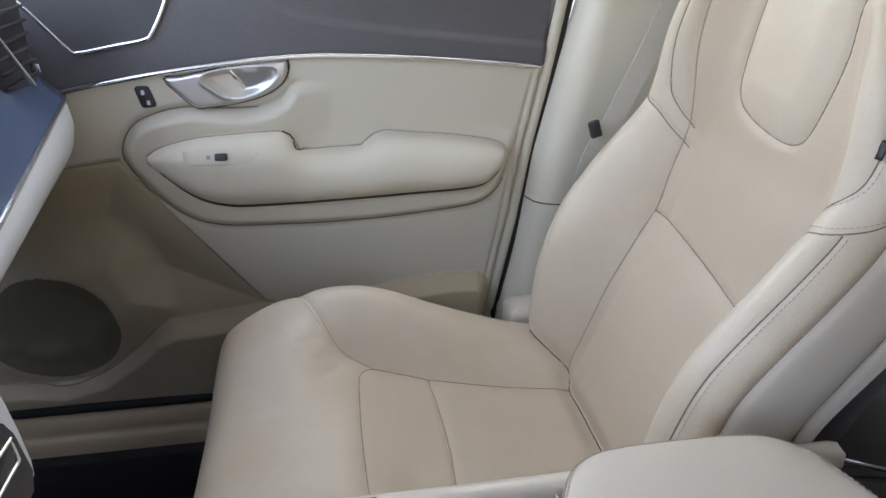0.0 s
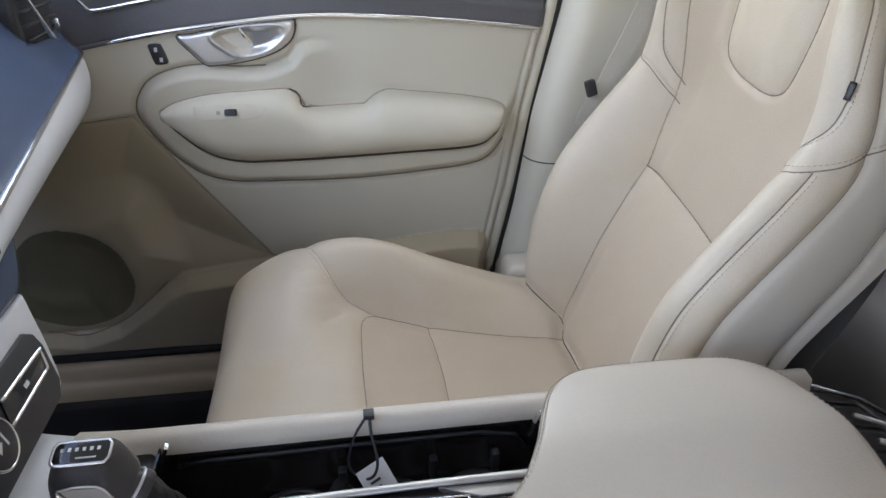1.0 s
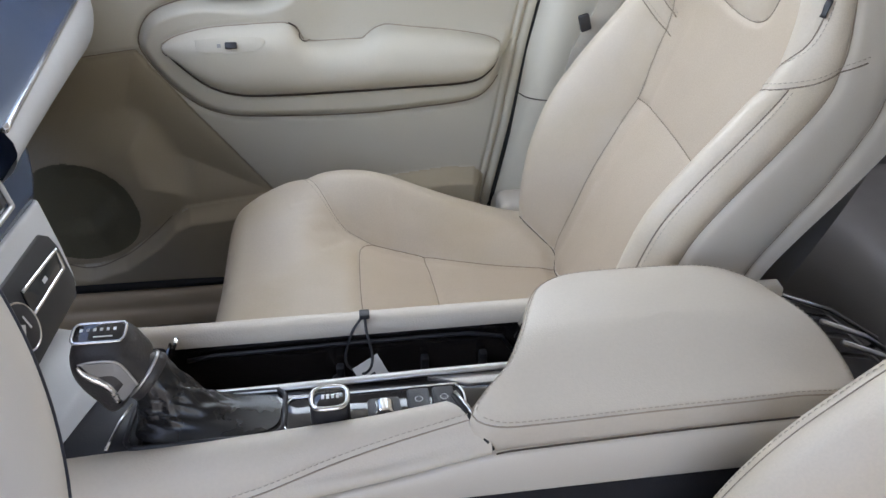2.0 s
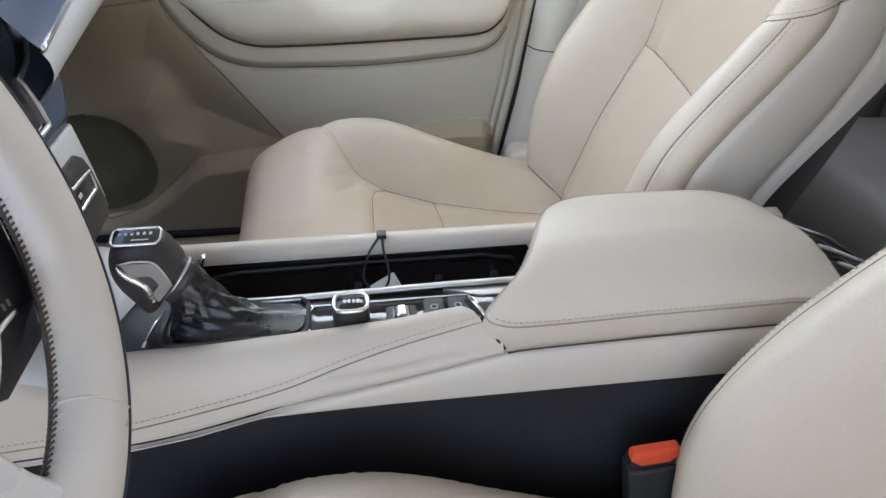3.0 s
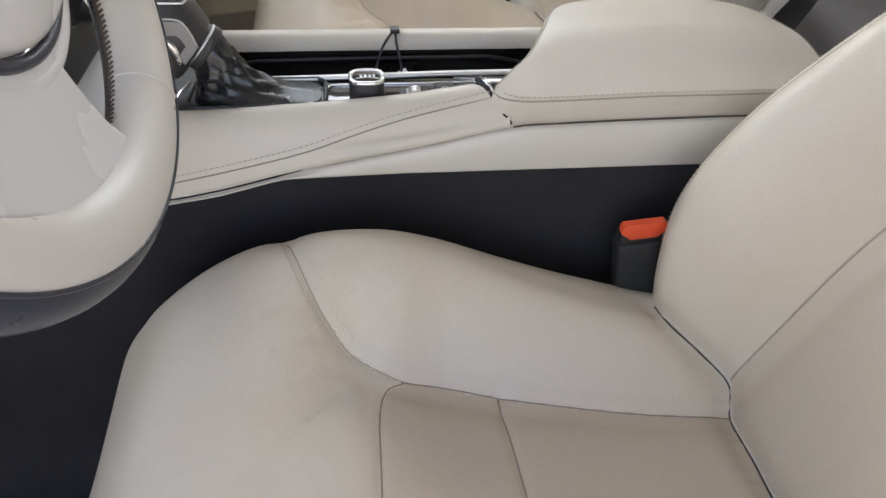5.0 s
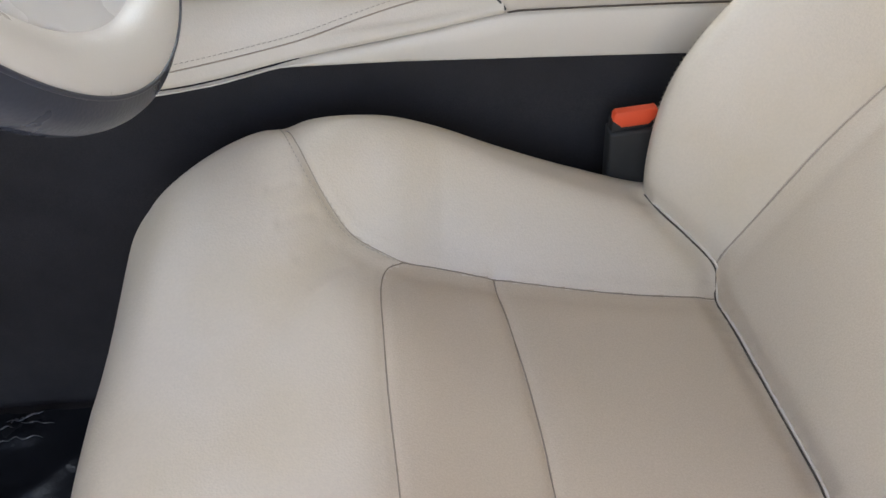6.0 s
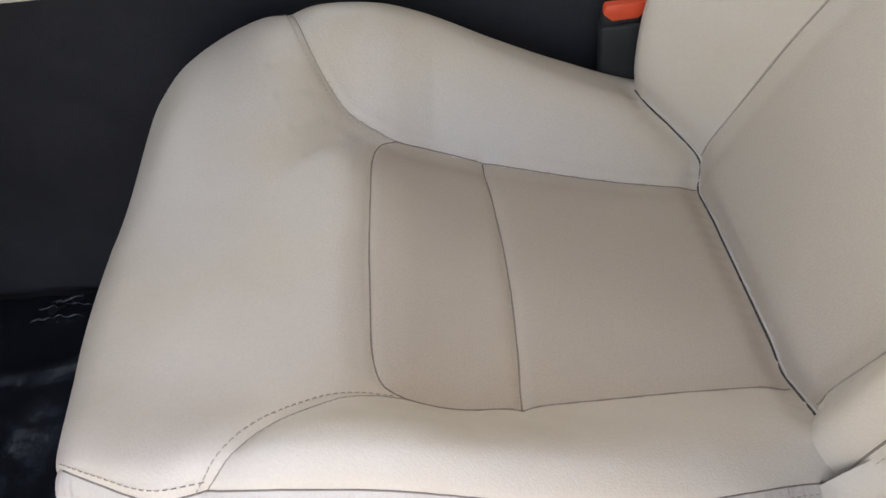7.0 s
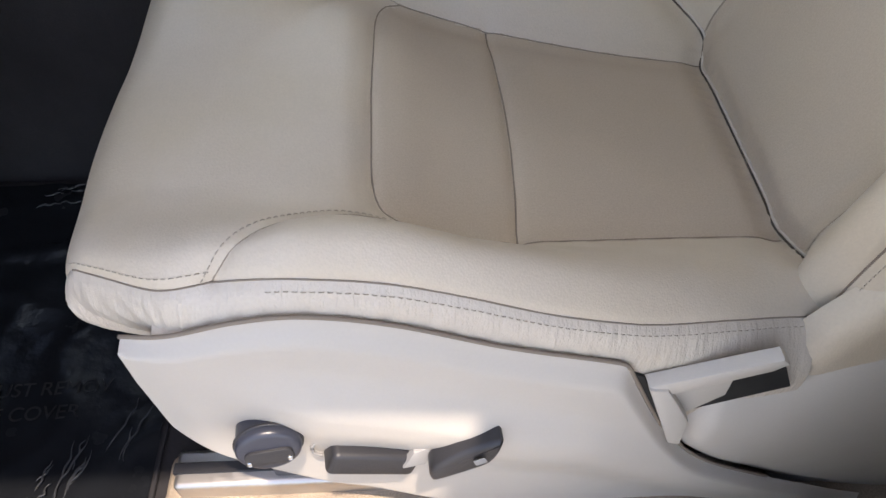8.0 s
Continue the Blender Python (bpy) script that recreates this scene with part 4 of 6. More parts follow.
    part("door_edge", tube(np.stack([rear_edge_x(zz) + 0.005, np.full(40, DOOR_Y + 0.012), zz], 1), 0.010, 8), DOOR_SKIN, ob, "")
    part("door_shell", box(-0.90, 0.26, DOOR_Y + 0.06, DOOR_Y + 0.12, 0.06, 0.95, 0.01), GREY_PLASTIC, ob, "outer shell of the door")
    return ob


door()
zz = np.linspace(0.10, 1.12, 40)
_seal = np.stack([rear_edge_x(zz) + 0.017, np.full(40, DOOR_Y + 0.014), zz], 1)
solo("door_seal", tube(_seal, 0.0075, 8), RUBBER, "black rubber seal in the gap behind the door", "door seal", kind="structure")


# ---- pillar, belt and sill ----
def pillar():
    ob = thing("pillar", (0.5, 1.15, 0.0), "pale plastic centre pillar trim beside the passenger seat", "pillar trim", kind="structure")
    for nm, z0, z1 in (("lower_trim", 0.10, 0.523), ("upper_trim", 0.5255, 1.16)):
        z = np.linspace(z0, z1, 40)
        u = np.linspace(0, 1, 40)
        X0 = np.interp(z, [0.10, 0.274, 0.41, 0.608, 0.772, 0.86, 1.16], [0.277, 0.296, 0.325, 0.350, 0.386, 0.407, 0.47])
        Z, U = np.meshgrid(z, u)
        X = np.tile(X0, (40, 1)) + U * 0.34
        bulge = 0.055 * np.sqrt(np.clip(1 - (1 - np.clip(U / 0.16, 0, 1)) ** 2, 0, 1)) + 0.02 * step(U, 0.2, 0.6) - 0.03 * step(U, 0.6, 1.0)
        part(nm, mesh_of(np.stack([X, DOOR_Y + 0.012 - bulge, Z], 2).reshape(-1, 3), grid_faces(40, 40)), PILLAR, ob)
        if nm == "upper_trim":
            part("joint", tube(np.stack([X[:, 0], DOOR_Y + 0.0125 - bulge[:, 0], Z[:, 0] - 0.0012], 1), 0.0014, 6), CREVICE_SHADE, ob, "thin dark joint between the trims")
    # storage hollow at the pillar's foot
    part("foot_trim", box(0.294, 0.40, 1.04, 1.11, 0.20, 0.350, 0.018, 3), CREAM_PLASTIC, ob, "pale trim block at the pillar's foot")
    return ob


pillar()


def strap(name, pts, width, material, label, category, across=(1, 0, 0.35)):
    c = spline(pts, 50)
    a = np.array(across, float)
    a /= np.linalg.norm(a)
    rows = []
    for q, th in ((-0.5, 0), (-0.5, 1), (0.5, 1), (0.5, 0)):
        rows.append(c + a * width * q + np.array((0, -0.0016, 0)) * th)
    v = np.stack(rows, 1).reshape(-1, 3)
    return solo(name, mesh_of(v, grid_faces(50, 4, True), sharp=40), material, label, category)


belt = strap("seat_belt", [(0.60, 1.075, 1.10), (0.545, 1.066, 0.92), (0.50, 1.062, 0.80), (0.455, 1.056, 0.70), (0.415, 1.052, 0.60), (0.40, 1.06, 0.30)], 0.046, BELT,
             "beige seat belt webbing hanging on the pillar", "seat belt")
part("belt_stop", box(-0.009, 0.009, -0.006, 0.004, -0.014, 0.014, 0.003, 2, pose(0.416, 1.044, 0.679, 0, -18, 0)), BLACK_PLASTIC, belt, "black plastic belt stop")

sill = thing("sill_passenger", (-0.1, 1.1, 0.0), "beige plastic door sill below the passenger door", "sill", kind="structure")
_prof = [(1.175, 0.163), (1.12, 0.168), (1.100, 0.165), (1.091, 0.152), (1.087, 0.138), (1.079, 0.130), (1.074, 0.118), (1.071, 0.100)]
_xs = np.linspace(-1.0, 1.3, 30)
_p = spline(_prof, 40)
part("sill_trim", mesh_of(np.array([[(x, y, z) for y, z in _p] for x in _xs]).reshape(-1, 3), grid_faces(30, 40)), SILL_TAN, sill)
part("sill_carpet", box(-1.0, 1.3, 1.045, 1.0735, 0.0, 0.108, 0.008, 2), CARPET, sill, "black carpet edge below the sill trim")
# a black tube puts the gap's shade in below the door
part("gap_shade", tube([(-0.95, 1.112, 0.176), (0.0, 1.112, 0.176), (0.30, 1.112, 0.176)], 0.008, 8), RUBBER, sill, "black tube standing in for the shaded gap under the door")


# window above the door, and the lamp-free openings round the cabin
win = thing("window_1", (0, 1.16, 0.95), "side window glass over the passenger door", "window", kind="structure")
part("pane", prism([(-0.55, 0.0), (0.40, 0.0), (0.48, 0.24), (-0.20, 0.24)], 0.005, Matrix(((1, 0, 0, 0), (0, -0.45, 0.9, 1.21), (0, 0.9, 0.45, 0.94), (0, 0, 0, 1))), 0), GLASS, win).visible_shadow = False


# ---- centre console ----
CY = 0.378


def near_top(x):
    return smooth_interp(x, [(-0.45, 0.512), (-0.30, 0.519), (-0.20, 0.523), (-0.13, 0.525), (-0.034, 0.531), (0.066, 0.540), (0.12, 0.545)])


def parting(x):
    return smooth_interp(x, [(-0.62, 0.427), (-0.45, 0.436), (-0.30, 0.4465), (-0.213, 0.4525), (-0.156, 0.4620), (-0.095, 0.4775), (-0.038, 0.489), (0.04, 0.504), (0.109, 0.519), (0.15, 0.522), (0.30, 0.525), (0.46, 0.525)])


def carpet_top(x):
    return np.interp(x, [-0.60, -0.376, -0.30, -0.213, -0.156, -0.100, -0.088, 0.012, 0.17, 0.46], [0.425, 0.437, 0.444, 0.4495, 0.459, 0.4745, 0.4755, 0.4775, 0.477, 0.4755])


def loft_x(xs, ring):
    """A skin over sections (y, z) given for each x."""
    rows = [[(x + (q[2] if len(q) > 2 else 0), q[0], q[1]) for q in ring(x)] for x in xs]
    return mesh_of(np.array(rows).reshape(-1, 3), grid_faces(len(xs), len(rows[0])))


console = thing("centre_console", (0.0, CY, 0.0), "cream leather centre console with black lower sides", "centre console")


def near_ring(x):
    t, p = float(near_top(x)), float(parting(x))
    k = np.interp(x, [0.02, 0.112], [0, 1])
    pts = [(0.338, t - 0.030), (0.337, t - 0.008), (0.334, t - 0.001), (0.327, t + 0.0015), (0.318, t - 0.001), (0.309, t - 0.010), (0.302, t - 0.024 * (1 - 0.4 * k)), (0.297, (t + 2 * p) / 3 - 0.002), (0.2935, p + 0.004), (0.2945, p)]
    c = spline(pts, 40)
    slant = [(y, z, -max(0.0, x - 0.02) / 0.09 * 0.024 * np.clip((y - 0.301) / 0.024, 0, 1.3)) for y, z in c]
    return slant


xs = np.linspace(-0.62, 0.110, 90)
part("driver_side_pad", loft_x(xs, near_ring), LEATHER_PLAIN, console, "stitched cream leather pad")


def lower_ring(x):
    p, b = float(parting(x)) - 0.001, float(carpet_top(x))
    return [(0.300, p), (0.2935, p - 0.0008), (0.2915, p - 0.003), (0.2900, (p + b) / 2), (0.2890, b + 0.001), (0.2895, b - 0.001), (0.295, b - 0.004)]


part("driver_side_trim", loft_x(np.linspace(-0.62, 0.46, 100), lower_ring), CREAM_PLASTIC, console, "smooth cream side trim")
part("driver_side_carpet", loft_x(np.linspace(-0.75, 0.48, 60), lambda x: [(0.296, float(carpet_top(x)) + 0.004), (0.2925, float(carpet_top(x)) - 0.002), (0.290, 0.30), (0.284, 0.15), (0.272, 0.0)]), CARPET, console, "black carpeted side of the tunnel")


stitch_path = []
for x in np.linspace(-0.42, 0.098, 90):
    z = float(smooth_interp(x, [(-0.42, 0.452), (-0.30, 0.458), (-0.208, 0.468), (-0.088, 0.494), (0.014, 0.523), (0.105, 0.541)]))
    ring = np.array([q[:2] for q in near_ring(x)])[18:]
    y = float(np.interp(-z, -ring[:, 1], ring[:, 0]))
    stitch_path.append((x, y - 0.0004, z))
stitch_path = np.array(stitch_path)
part("seam", tube(stitch_path, 0.0007, 6), SEAM_SOFT, console, "dark sewn seam")
part("stitching", dashes(stitch_path + np.array((0, 0.0012, 0.006)), np.tile((0, -0.8, 0.6), (90, 1))), STITCH, console, "row of beige stitches")
part("end_gap", tube([(0.084, 0.338, 0.546), (0.091, 0.322, 0.5445), (0.101, 0.309, 0.535), (0.111, 0.2965, 0.521)], 0.0021, 8), RUBBER, console, "dark gap before the armrest")
part("end_strip", tube([(0.086, 0.338, 0.5485), (0.0935, 0.323, 0.547), (0.098, 0.316, 0.5425)], 0.0018, 8), CHROME, console, "bright end strip")

# deck between the pad and the storage bin
deck = prism([(-0.168, 0.330), (0.10, 0.330), (0.135, 0.350), (0.15, 0.388), (-0.168, 0.388)], 0.012, pose(0, 0, 0.511), 0.002)
part("deck", deck, PIANO, console, "dark glossy control deck")
sx = np.linspace(-0.15, 0.165, 40)
part("deck_strip", tube(np.stack([sx, 0.3885 + 0 * sx, 0.5245 + 0.003 * step(sx, -0.1, 0.1)], 1), 0.0042, 8, flat=0.6), ALU, console, "bright metal strip along the storage bin")
part("deck_plate", prism([(0.070, 0.386), (0.104, 0.372), (0.150, 0.372), (0.150, 0.386)], 0.002, pose(0, 0, 0.523), 0.0006), ALU, console, "brushed metal end of the deck")
part("tray_rim", tube(closed_spline([(x, y, 0.5245) for x, y in rounded(-0.056, 0.098, 0.333, 0.374, 0.012, 3)], 70), 0.0013, 6, closed=True), CHROME, console, "bright rim of the control tray")
part("tray", prism(rounded(-0.054, 0.096, 0.334, 0.372, 0.011), 0.002, pose(0, 0, 0.5225), 0.0005), PIANO, console, "glossy black control tray")


def bin_ring(x):
    return [(0.391, 0.523), (0.392, 0.505), (0.394, 0.462), (0.400, 0.452), (0.42, 0.449), (0.45, 0.452), (0.459, 0.462), (0.462, 0.50), (0.4635, 0.512), (0.461, 0.515), (0.4615, 0.528)]


part("storage_bin", loft_x(np.linspace(-0.168, 0.20, 40), bin_ring), PIANO, console, "glossy piano-black storage bin")
for x in (-0.1685, 0.2005):
    part("bin_end", prism([(0.39, 0.44), (0.464, 0.44), (0.464, 0.528), (0.39, 0.528)], 0.002, Matrix(((0, 0, 1, x), (1, 0, 0, 0), (0, 1, 0, 0), (0, 0, 0, 1))), 0), PIANO, console)
for cx in (-0.055, 0.035, 0.115):
    ring = [(cx + 0.034 * math.cos(a), 0.426 + 0.031 * math.sin(a), 0.462) for a in np.linspace(0, 2 * math.pi, 40, endpoint=False)]
    part("cup_holder", tube(ring, 0.0035, 8, closed=True), BLACK_PLASTIC, console, "black cup holder rim")
for cx, cy2 in ((0.075, 0.452), (0.135, 0.452), (-0.01, 0.449)):
    part("cup_finger", box(cx - 0.004, cx + 0.004, cy2 - 0.004, cy2 + 0.006, 0.468, 0.492, 0.002, 2), BLACK_PLASTIC, console, "black cup holder finger")
part("bin_ledge", tube([(-0.155, 0.4605, 0.505), (-0.13, 0.459, 0.510), (0.0, 0.459, 0.512), (0.12, 0.459, 0.512), (0.155, 0.459, 0.505), (0.165, 0.456, 0.49)], 0.0022, 6), BLACK_PLASTIC, console, "rounded ledge inside the bin")
socket = part("power_socket", prism([(0.013 * math.cos(a), 0.013 * math.sin(a)) for a in np.linspace(0, 2 * math.pi, 24, endpoint=False)], 0.004, pose(-0.118, 0.405, 0.452, 0, 0, 0), 0.001), BLACK_PLASTIC, console, "round black power socket cover")
for k in range(3):
    part("marking", box(-0.124 + 0.004 * k, -0.1215 + 0.004 * k, 0.4035, 0.4065, 0.4562, 0.4566, 0), INK_WHITE, socket, "pale mark on the cover")
part("bin_bar", box(-0.0015, 0.0015, -0.004, 0.004, -0.014, 0.016, 0.001, 2, pose(0.171, 0.452, 0.522, 0, 20, 0)), CHROME, console, "bright upright bar at the bin's end")
part("bin_bar", box(-0.002, 0.002, -0.005, 0.005, -0.015, 0.015, 0.001, 2, pose(-0.1655, 0.4555, 0.5225, 0, 25, 0)), CHROME, console, "bright upright bar at the bin's end")


def far_ring(x):
    z = 0.5365 + 0.004 * float(step(np.array(-x), 0.18, 0.30))
    c = spline([(0.4605, 0.520), (0.4615, z - 0.003), (0.465, z), (0.474, z + 0.001), (0.482, z - 0.001), (0.4875, z - 0.010), (0.489, z - 0.05), (0.488, 0.30), (0.487, 0.0)], 40)
    return [tuple(q) for q in c]


part("passenger_side_rail", loft_x(np.linspace(-0.24, 0.46, 50), far_ring), LEATHER_PLAIN, console, "cream leather rail")
part("passenger_side_carpet", loft_x(np.linspace(-0.75, 0.48, 30), lambda x: [(0.489, 0.40), (0.490, 0.30), (0.494, 0.15), (0.505, 0.0)]), CARPET, console, "black carpeted side of the tunnel")

# front end of the console, rising to the centre stack
rows = []
for q in np.linspace(0, 1, 24):
    x = -0.222 - 0.10 * q
    for w in np.linspace(0, 1, 26):
        y = 0.300 + 0.19 * w
        front = -0.018 * (1 - step(np.array(w), 0.0, 0.9)) * (1 - q)
        z = 0.529 + 0.030 * q ** 1.5 + 0.006 * math.sin(math.pi * w) - 0.012 * (max(0, w - 0.9) / 0.1) ** 2 - 0.012 * (max(0, 0.08 - w) / 0.08) ** 2 - 0.010 * (max(0, 0.12 - q) / 0.12) ** 2
        rows.append((x + float(front) + 0.030 * w * (1 - q), y, z))
part("front_end", mesh_of(rows, grid_faces(24, 26)), PALE_SKYLIT, console, "smooth pale front end, tinted for sky light")
part("front_pad", prism(rounded(-0.236, -0.1695, 0.331, 0.462, 0.010), 0.0125, pose(0, 0, 0.511), 0.002), BLACK_PLASTIC, console, "matt black tray before the gear selector")
part("pad_strip", tube([(-0.193, 0.334, 0.5245), (-0.192, 0.345, 0.5245), (-0.190, 0.365, 0.5245), (-0.185, 0.385, 0.5240)], 0.0016, 8), CHROME, console, "thin chrome edge of the tray")

part("tunnel_front", box(-1.03, -0.335, 0.302, 0.484, 0.0, 0.46, 0.01), CARPET, console, "dark body of the tunnel ahead")
# body under the armrest, and the rear end
part("rear_body", box(0.203, 0.420, 0.294, 0.462, 0.0, 0.520, 0.008, 2), CREAM_PLASTIC, console, "cream body under the armrest")
part("lid_rest", box(0.115, 0.202, 0.2945, 0.389, 0.30, 0.519, 0.004, 2), BLACK_PLASTIC, console, "dark rest under the armrest lid")
rear = prism([(0.44, 0.0), (0.60, 0.0), (0.635, 0.34), (0.60, 0.445), (0.52, 0.495), (0.44, 0.518)], 0.172, Matrix(((1, 0, 0, 0), (0, 0, -1, 0.472), (0, 1, 0, 0), (0, 0, 0, 1))), 0.006)
part("rear_end", rear, PIANO, console, "dark glossy rear end")
for y in (0.468, 0.304):
    part("rear_strip", tube([(0.425, y, 0.528), (0.46, y, 0.524), (0.53, y, 0.496), (0.605, y, 0.448), (0.64, y, 0.38)], 0.0026, 8), CHROME, console, "thin chrome edge strip")
for dy in (0.0, 0.035):
    part("rear_vent_bar", tube([(0.49, 0.43 - dy, 0.512), (0.55, 0.43 - dy, 0.486), (0.60, 0.43 - dy, 0.452)], 0.003, 6), ALU, console, "bright bar of the rear vent")


xs = np.linspace(0.113, 0.42, 30)
part("lid_gap", tube([(x, 0.2925, float(parting(x)) + 0.0012) for x in xs], 0.0009, 6), CREVICE_SHADE, console, "thin dark gap under the armrest lid")


# armrest lid, a padded box lid with a slanting front edge
def armrest():
    ob = thing("armrest_lid", (0.25, CY, 0.52), "grey-beige leather armrest lid on the centre console", "armrest")
    out = closed_spline([(0.094, 0.312), (0.108, 0.330), (0.132, 0.352), (0.150, 0.382), (0.165, 0.418), (0.182, 0.448), (0.205, 0.464), (0.24, 0.469), (0.33, 0.468), (0.372, 0.460), (0.396, 0.440), (0.412, 0.405),
                         (0.430, 0.35), (0.434, 0.315), (0.420, 0.300), (0.36, 0.296), (0.25, 0.295), (0.15, 0.2965), (0.112, 0.299)], 140)
    mid = np.array((0.285, 0.385))

    def top(x, y):
        return 0.5455 + 0.0265 * step(y, 0.296, 0.385) - 0.004 * step(y, 0.42, 0.47) + 0.004 * step(x, 0.12, 0.26) - 0.006 * step(x, 0.36, 0.43)

    rings = []
    for w, dz in ((0.992, -0.030), (1.0, -0.0285), (1.0, -0.010), (0.994, -0.005), (0.982, -0.0018), (0.965, -0.0002), (0.94, 0.0006), (0.85, 0.001), (0.7, 0.001), (0.5, 0.001), (0.3, 0.001), (0.12, 0.001), (0.0, 0.001)):
        c = mid + (out - mid) * w
        z = top(c[:, 0], c[:, 1]) + dz
        if w >= 0.99 and dz < -0.02:
            z = np.minimum(z, 0.5245 + 0 * z)
        rings.append(np.stack([c[:, 0], c[:, 1], z], 1))
    R = np.array(rings)
    part("cushion", mesh_of(R.reshape(-1, 3), grid_faces(len(rings), 140, True)), LEATHER_PLAIN, ob)
    c = mid + (out - mid) * 0.988
    p = np.stack([c[:, 0], c[:, 1], top(c[:, 0], c[:, 1]) - 0.0028], 1)
    nrm = np.concatenate([(out - mid) / np.linalg.norm(out - mid, axis=1)[:, None] * 0.6, np.full((140, 1), 0.8)], 1)
    part("seam", tube(p + nrm * 0.0004, 0.0007, 6, closed=True), SEAM_SOFT, ob, "dark sewn seam")
    c2 = mid + (out - mid) * 0.968
    p2 = np.stack([c2[:, 0], c2[:, 1], top(c2[:, 0], c2[:, 1])], 1)
    part("stitching", dashes(p2, nrm, 0.0005), STITCH, ob, "row of beige stitches")
    return ob


armrest()


# gear selector
def gear_selector():
    ob = thing("gear_selector", (-0.13, 0.36, 0.523), "dark leather automatic gear selector with chrome trim and gaiter", "gear lever")
    GY = 0.360
    HY = 0.375  # the head stands a little towards the passenger

    def fwd(x, z):
        """Side-view places of the head and collar."""
        return -0.1845 + (x + 0.173) * 0.83, 0.6085 - (0.626 - z) * 0.94

    # collar ring, slanting: the lever leans to the front
    mid, along = np.array((-0.165, HY, 0.566)), np.array((0.65, 0.0, 0.76))
    axis = np.array((-0.76, 0.0, 0.65))
    n = 56
    ang = [2 * math.pi * k / n for k in range(n)]
    collar = np.array([mid + along * 0.0215 * math.cos(a) + np.array((0, 0.0175, 0)) * math.sin(a) for a in ang])
    part("collar", tube(collar, 0.0015, 8, closed=True), ALU, ob, "chrome collar")
    band = [collar + axis * h + (collar - mid) * k for h, k in ((-0.0085, 0.02), (-0.007, 0.07), (-0.001, 0.06), (0.0, 0.0), (0.012, -0.10))]
    part("collar", mesh_of(np.array(band).reshape(-1, 3), grid_faces(5, n, True), sharp=50), KNOB_DARK, ob, "dark lower collar")
    base = []
    for a in ang:
        ca, sa = math.cos(a), math.sin(a)
        r = (abs(ca) ** 3.6 + abs(sa) ** 3.6) ** (-1 / 3.6)
        base.append((-0.117 + 0.058 * r * ca, GY + 0.0245 * r * sa, 0.5245))
    base = np.array(base)
    rings = []
    for w in np.linspace(0, 1, 26):
        q = w ** 0.42
        c = base * (1 - q) + (collar - axis * 0.006) * q
        c[:, 2] = base[:, 2] * (1 - w) + (collar - axis * 0.006)[:, 2] * w
        sag = math.sin(math.pi * w)
        out = c - c.mean(0)
        fold = [0.055 * math.sin(4 * a + 7 * w) + 0.05 * math.sin(9 * a - 11 * w) + 0.03 * math.sin(15 * a + 21 * w) for a in ang]
        c = c - out * 0.06 * sag + out * np.array(fold)[:, None] * sag
        c[:, 2] += 0.0022 * sag * np.array([math.sin(6 * a + 17 * w) for a in ang]) - 0.006 * sag * np.array([max(0, math.cos(a)) for a in ang])
        c[:, 2] = np.maximum(c[:, 2], 0.5245 + 0.0005 * w)
        rings.append(c)
    part("gaiter", mesh_of(np.array(rings).reshape(-1, 3), grid_faces(26, n, True)), BLACK_LEATHER, ob, "creased black leather gaiter")
    part("gaiter_frame", tube(closed_spline([(x, y, 0.5250) for x, y in rounded(-0.180, -0.056, 0.333, 0.387, 0.012, 3)], 80), 0.0022, 8, closed=True), BLACK_PLASTIC, ob, "satin black gaiter frame")
    # head: the side outline swept across with rounded flanks
    side = closed_spline([(-0.209, 0.600), (-0.207, 0.614), (-0.198, 0.6235), (-0.180, 0.626), (-0.160, 0.6255), (-0.150, 0.620), (-0.141, 0.606), (-0.137, 0.596), (-0.147, 0.585), (-0.160, 0.569), (-0.172, 0.556), (-0.182, 0.553), (-0.192, 0.567), (-0.204, 0.585)], 72)
    side = np.array([fwd(x, z) for x, z in side])
    c2 = np.array(fwd(-0.172, 0.595))
    rings = []
    for q in np.linspace(-1, 1, 19):
        k = (1 - abs(q) ** 2.3) ** (1 / 2.3)
        k = 0.0 if abs(q) > 0.999 else 0.25 + 0.75 * k
        p = c2 + (side - c2) * k
        rings.append(np.stack([p[:, 0], np.full(72, HY + 0.0235 * q), p[:, 1] + 0.0056 * q], 1))
    head = part("head", mesh_of(np.array(rings).reshape(-1, 3), grid_faces(19, 72, True)), KNOB_DARK, ob, "dark brown leather head")
    top = pose(-0.188, 0.376, 0.6079, 14, 0, 0)
    part("top_plate", prism(rounded(-0.0195, 0.0175, -0.0085, 0.0085, 0.004), 0.0022, top, 0.0005), PIANO, head, "glossy black shift pattern plate")
    part("top_frame", tube(closed_spline([tuple(top @ Vector((x, y, 0.0016))) for x, y in rounded(-0.0205, 0.0185, -0.0095, 0.0095, 0.005, 3)], 60), 0.0013, 8, closed=True), CHROME, head, "chrome frame of the shift pattern")
    for k in range(6):
        part("marking", box(-0.0155 + 0.0050 * k, -0.0133 + 0.0050 * k, 0.0010, 0.0040, 0.0023, 0.0026, 0, 1, top), INK_WHITE, head, "pale shift letter bar")
    part("marking", box(-0.004, 0.010, -0.0052, -0.0040, 0.0023, 0.0026, 0, 1, top), INK_WHITE, head, "pale line under the letters")
    for sgn in (-1, 1):
        M = Matrix(((1, 0, 0, 0), (0, 0, sgn, HY + sgn * 0.0205), (0, 1, 0, 0.003 * (sgn - 1) / 2), (0, 0, 0, 1)))
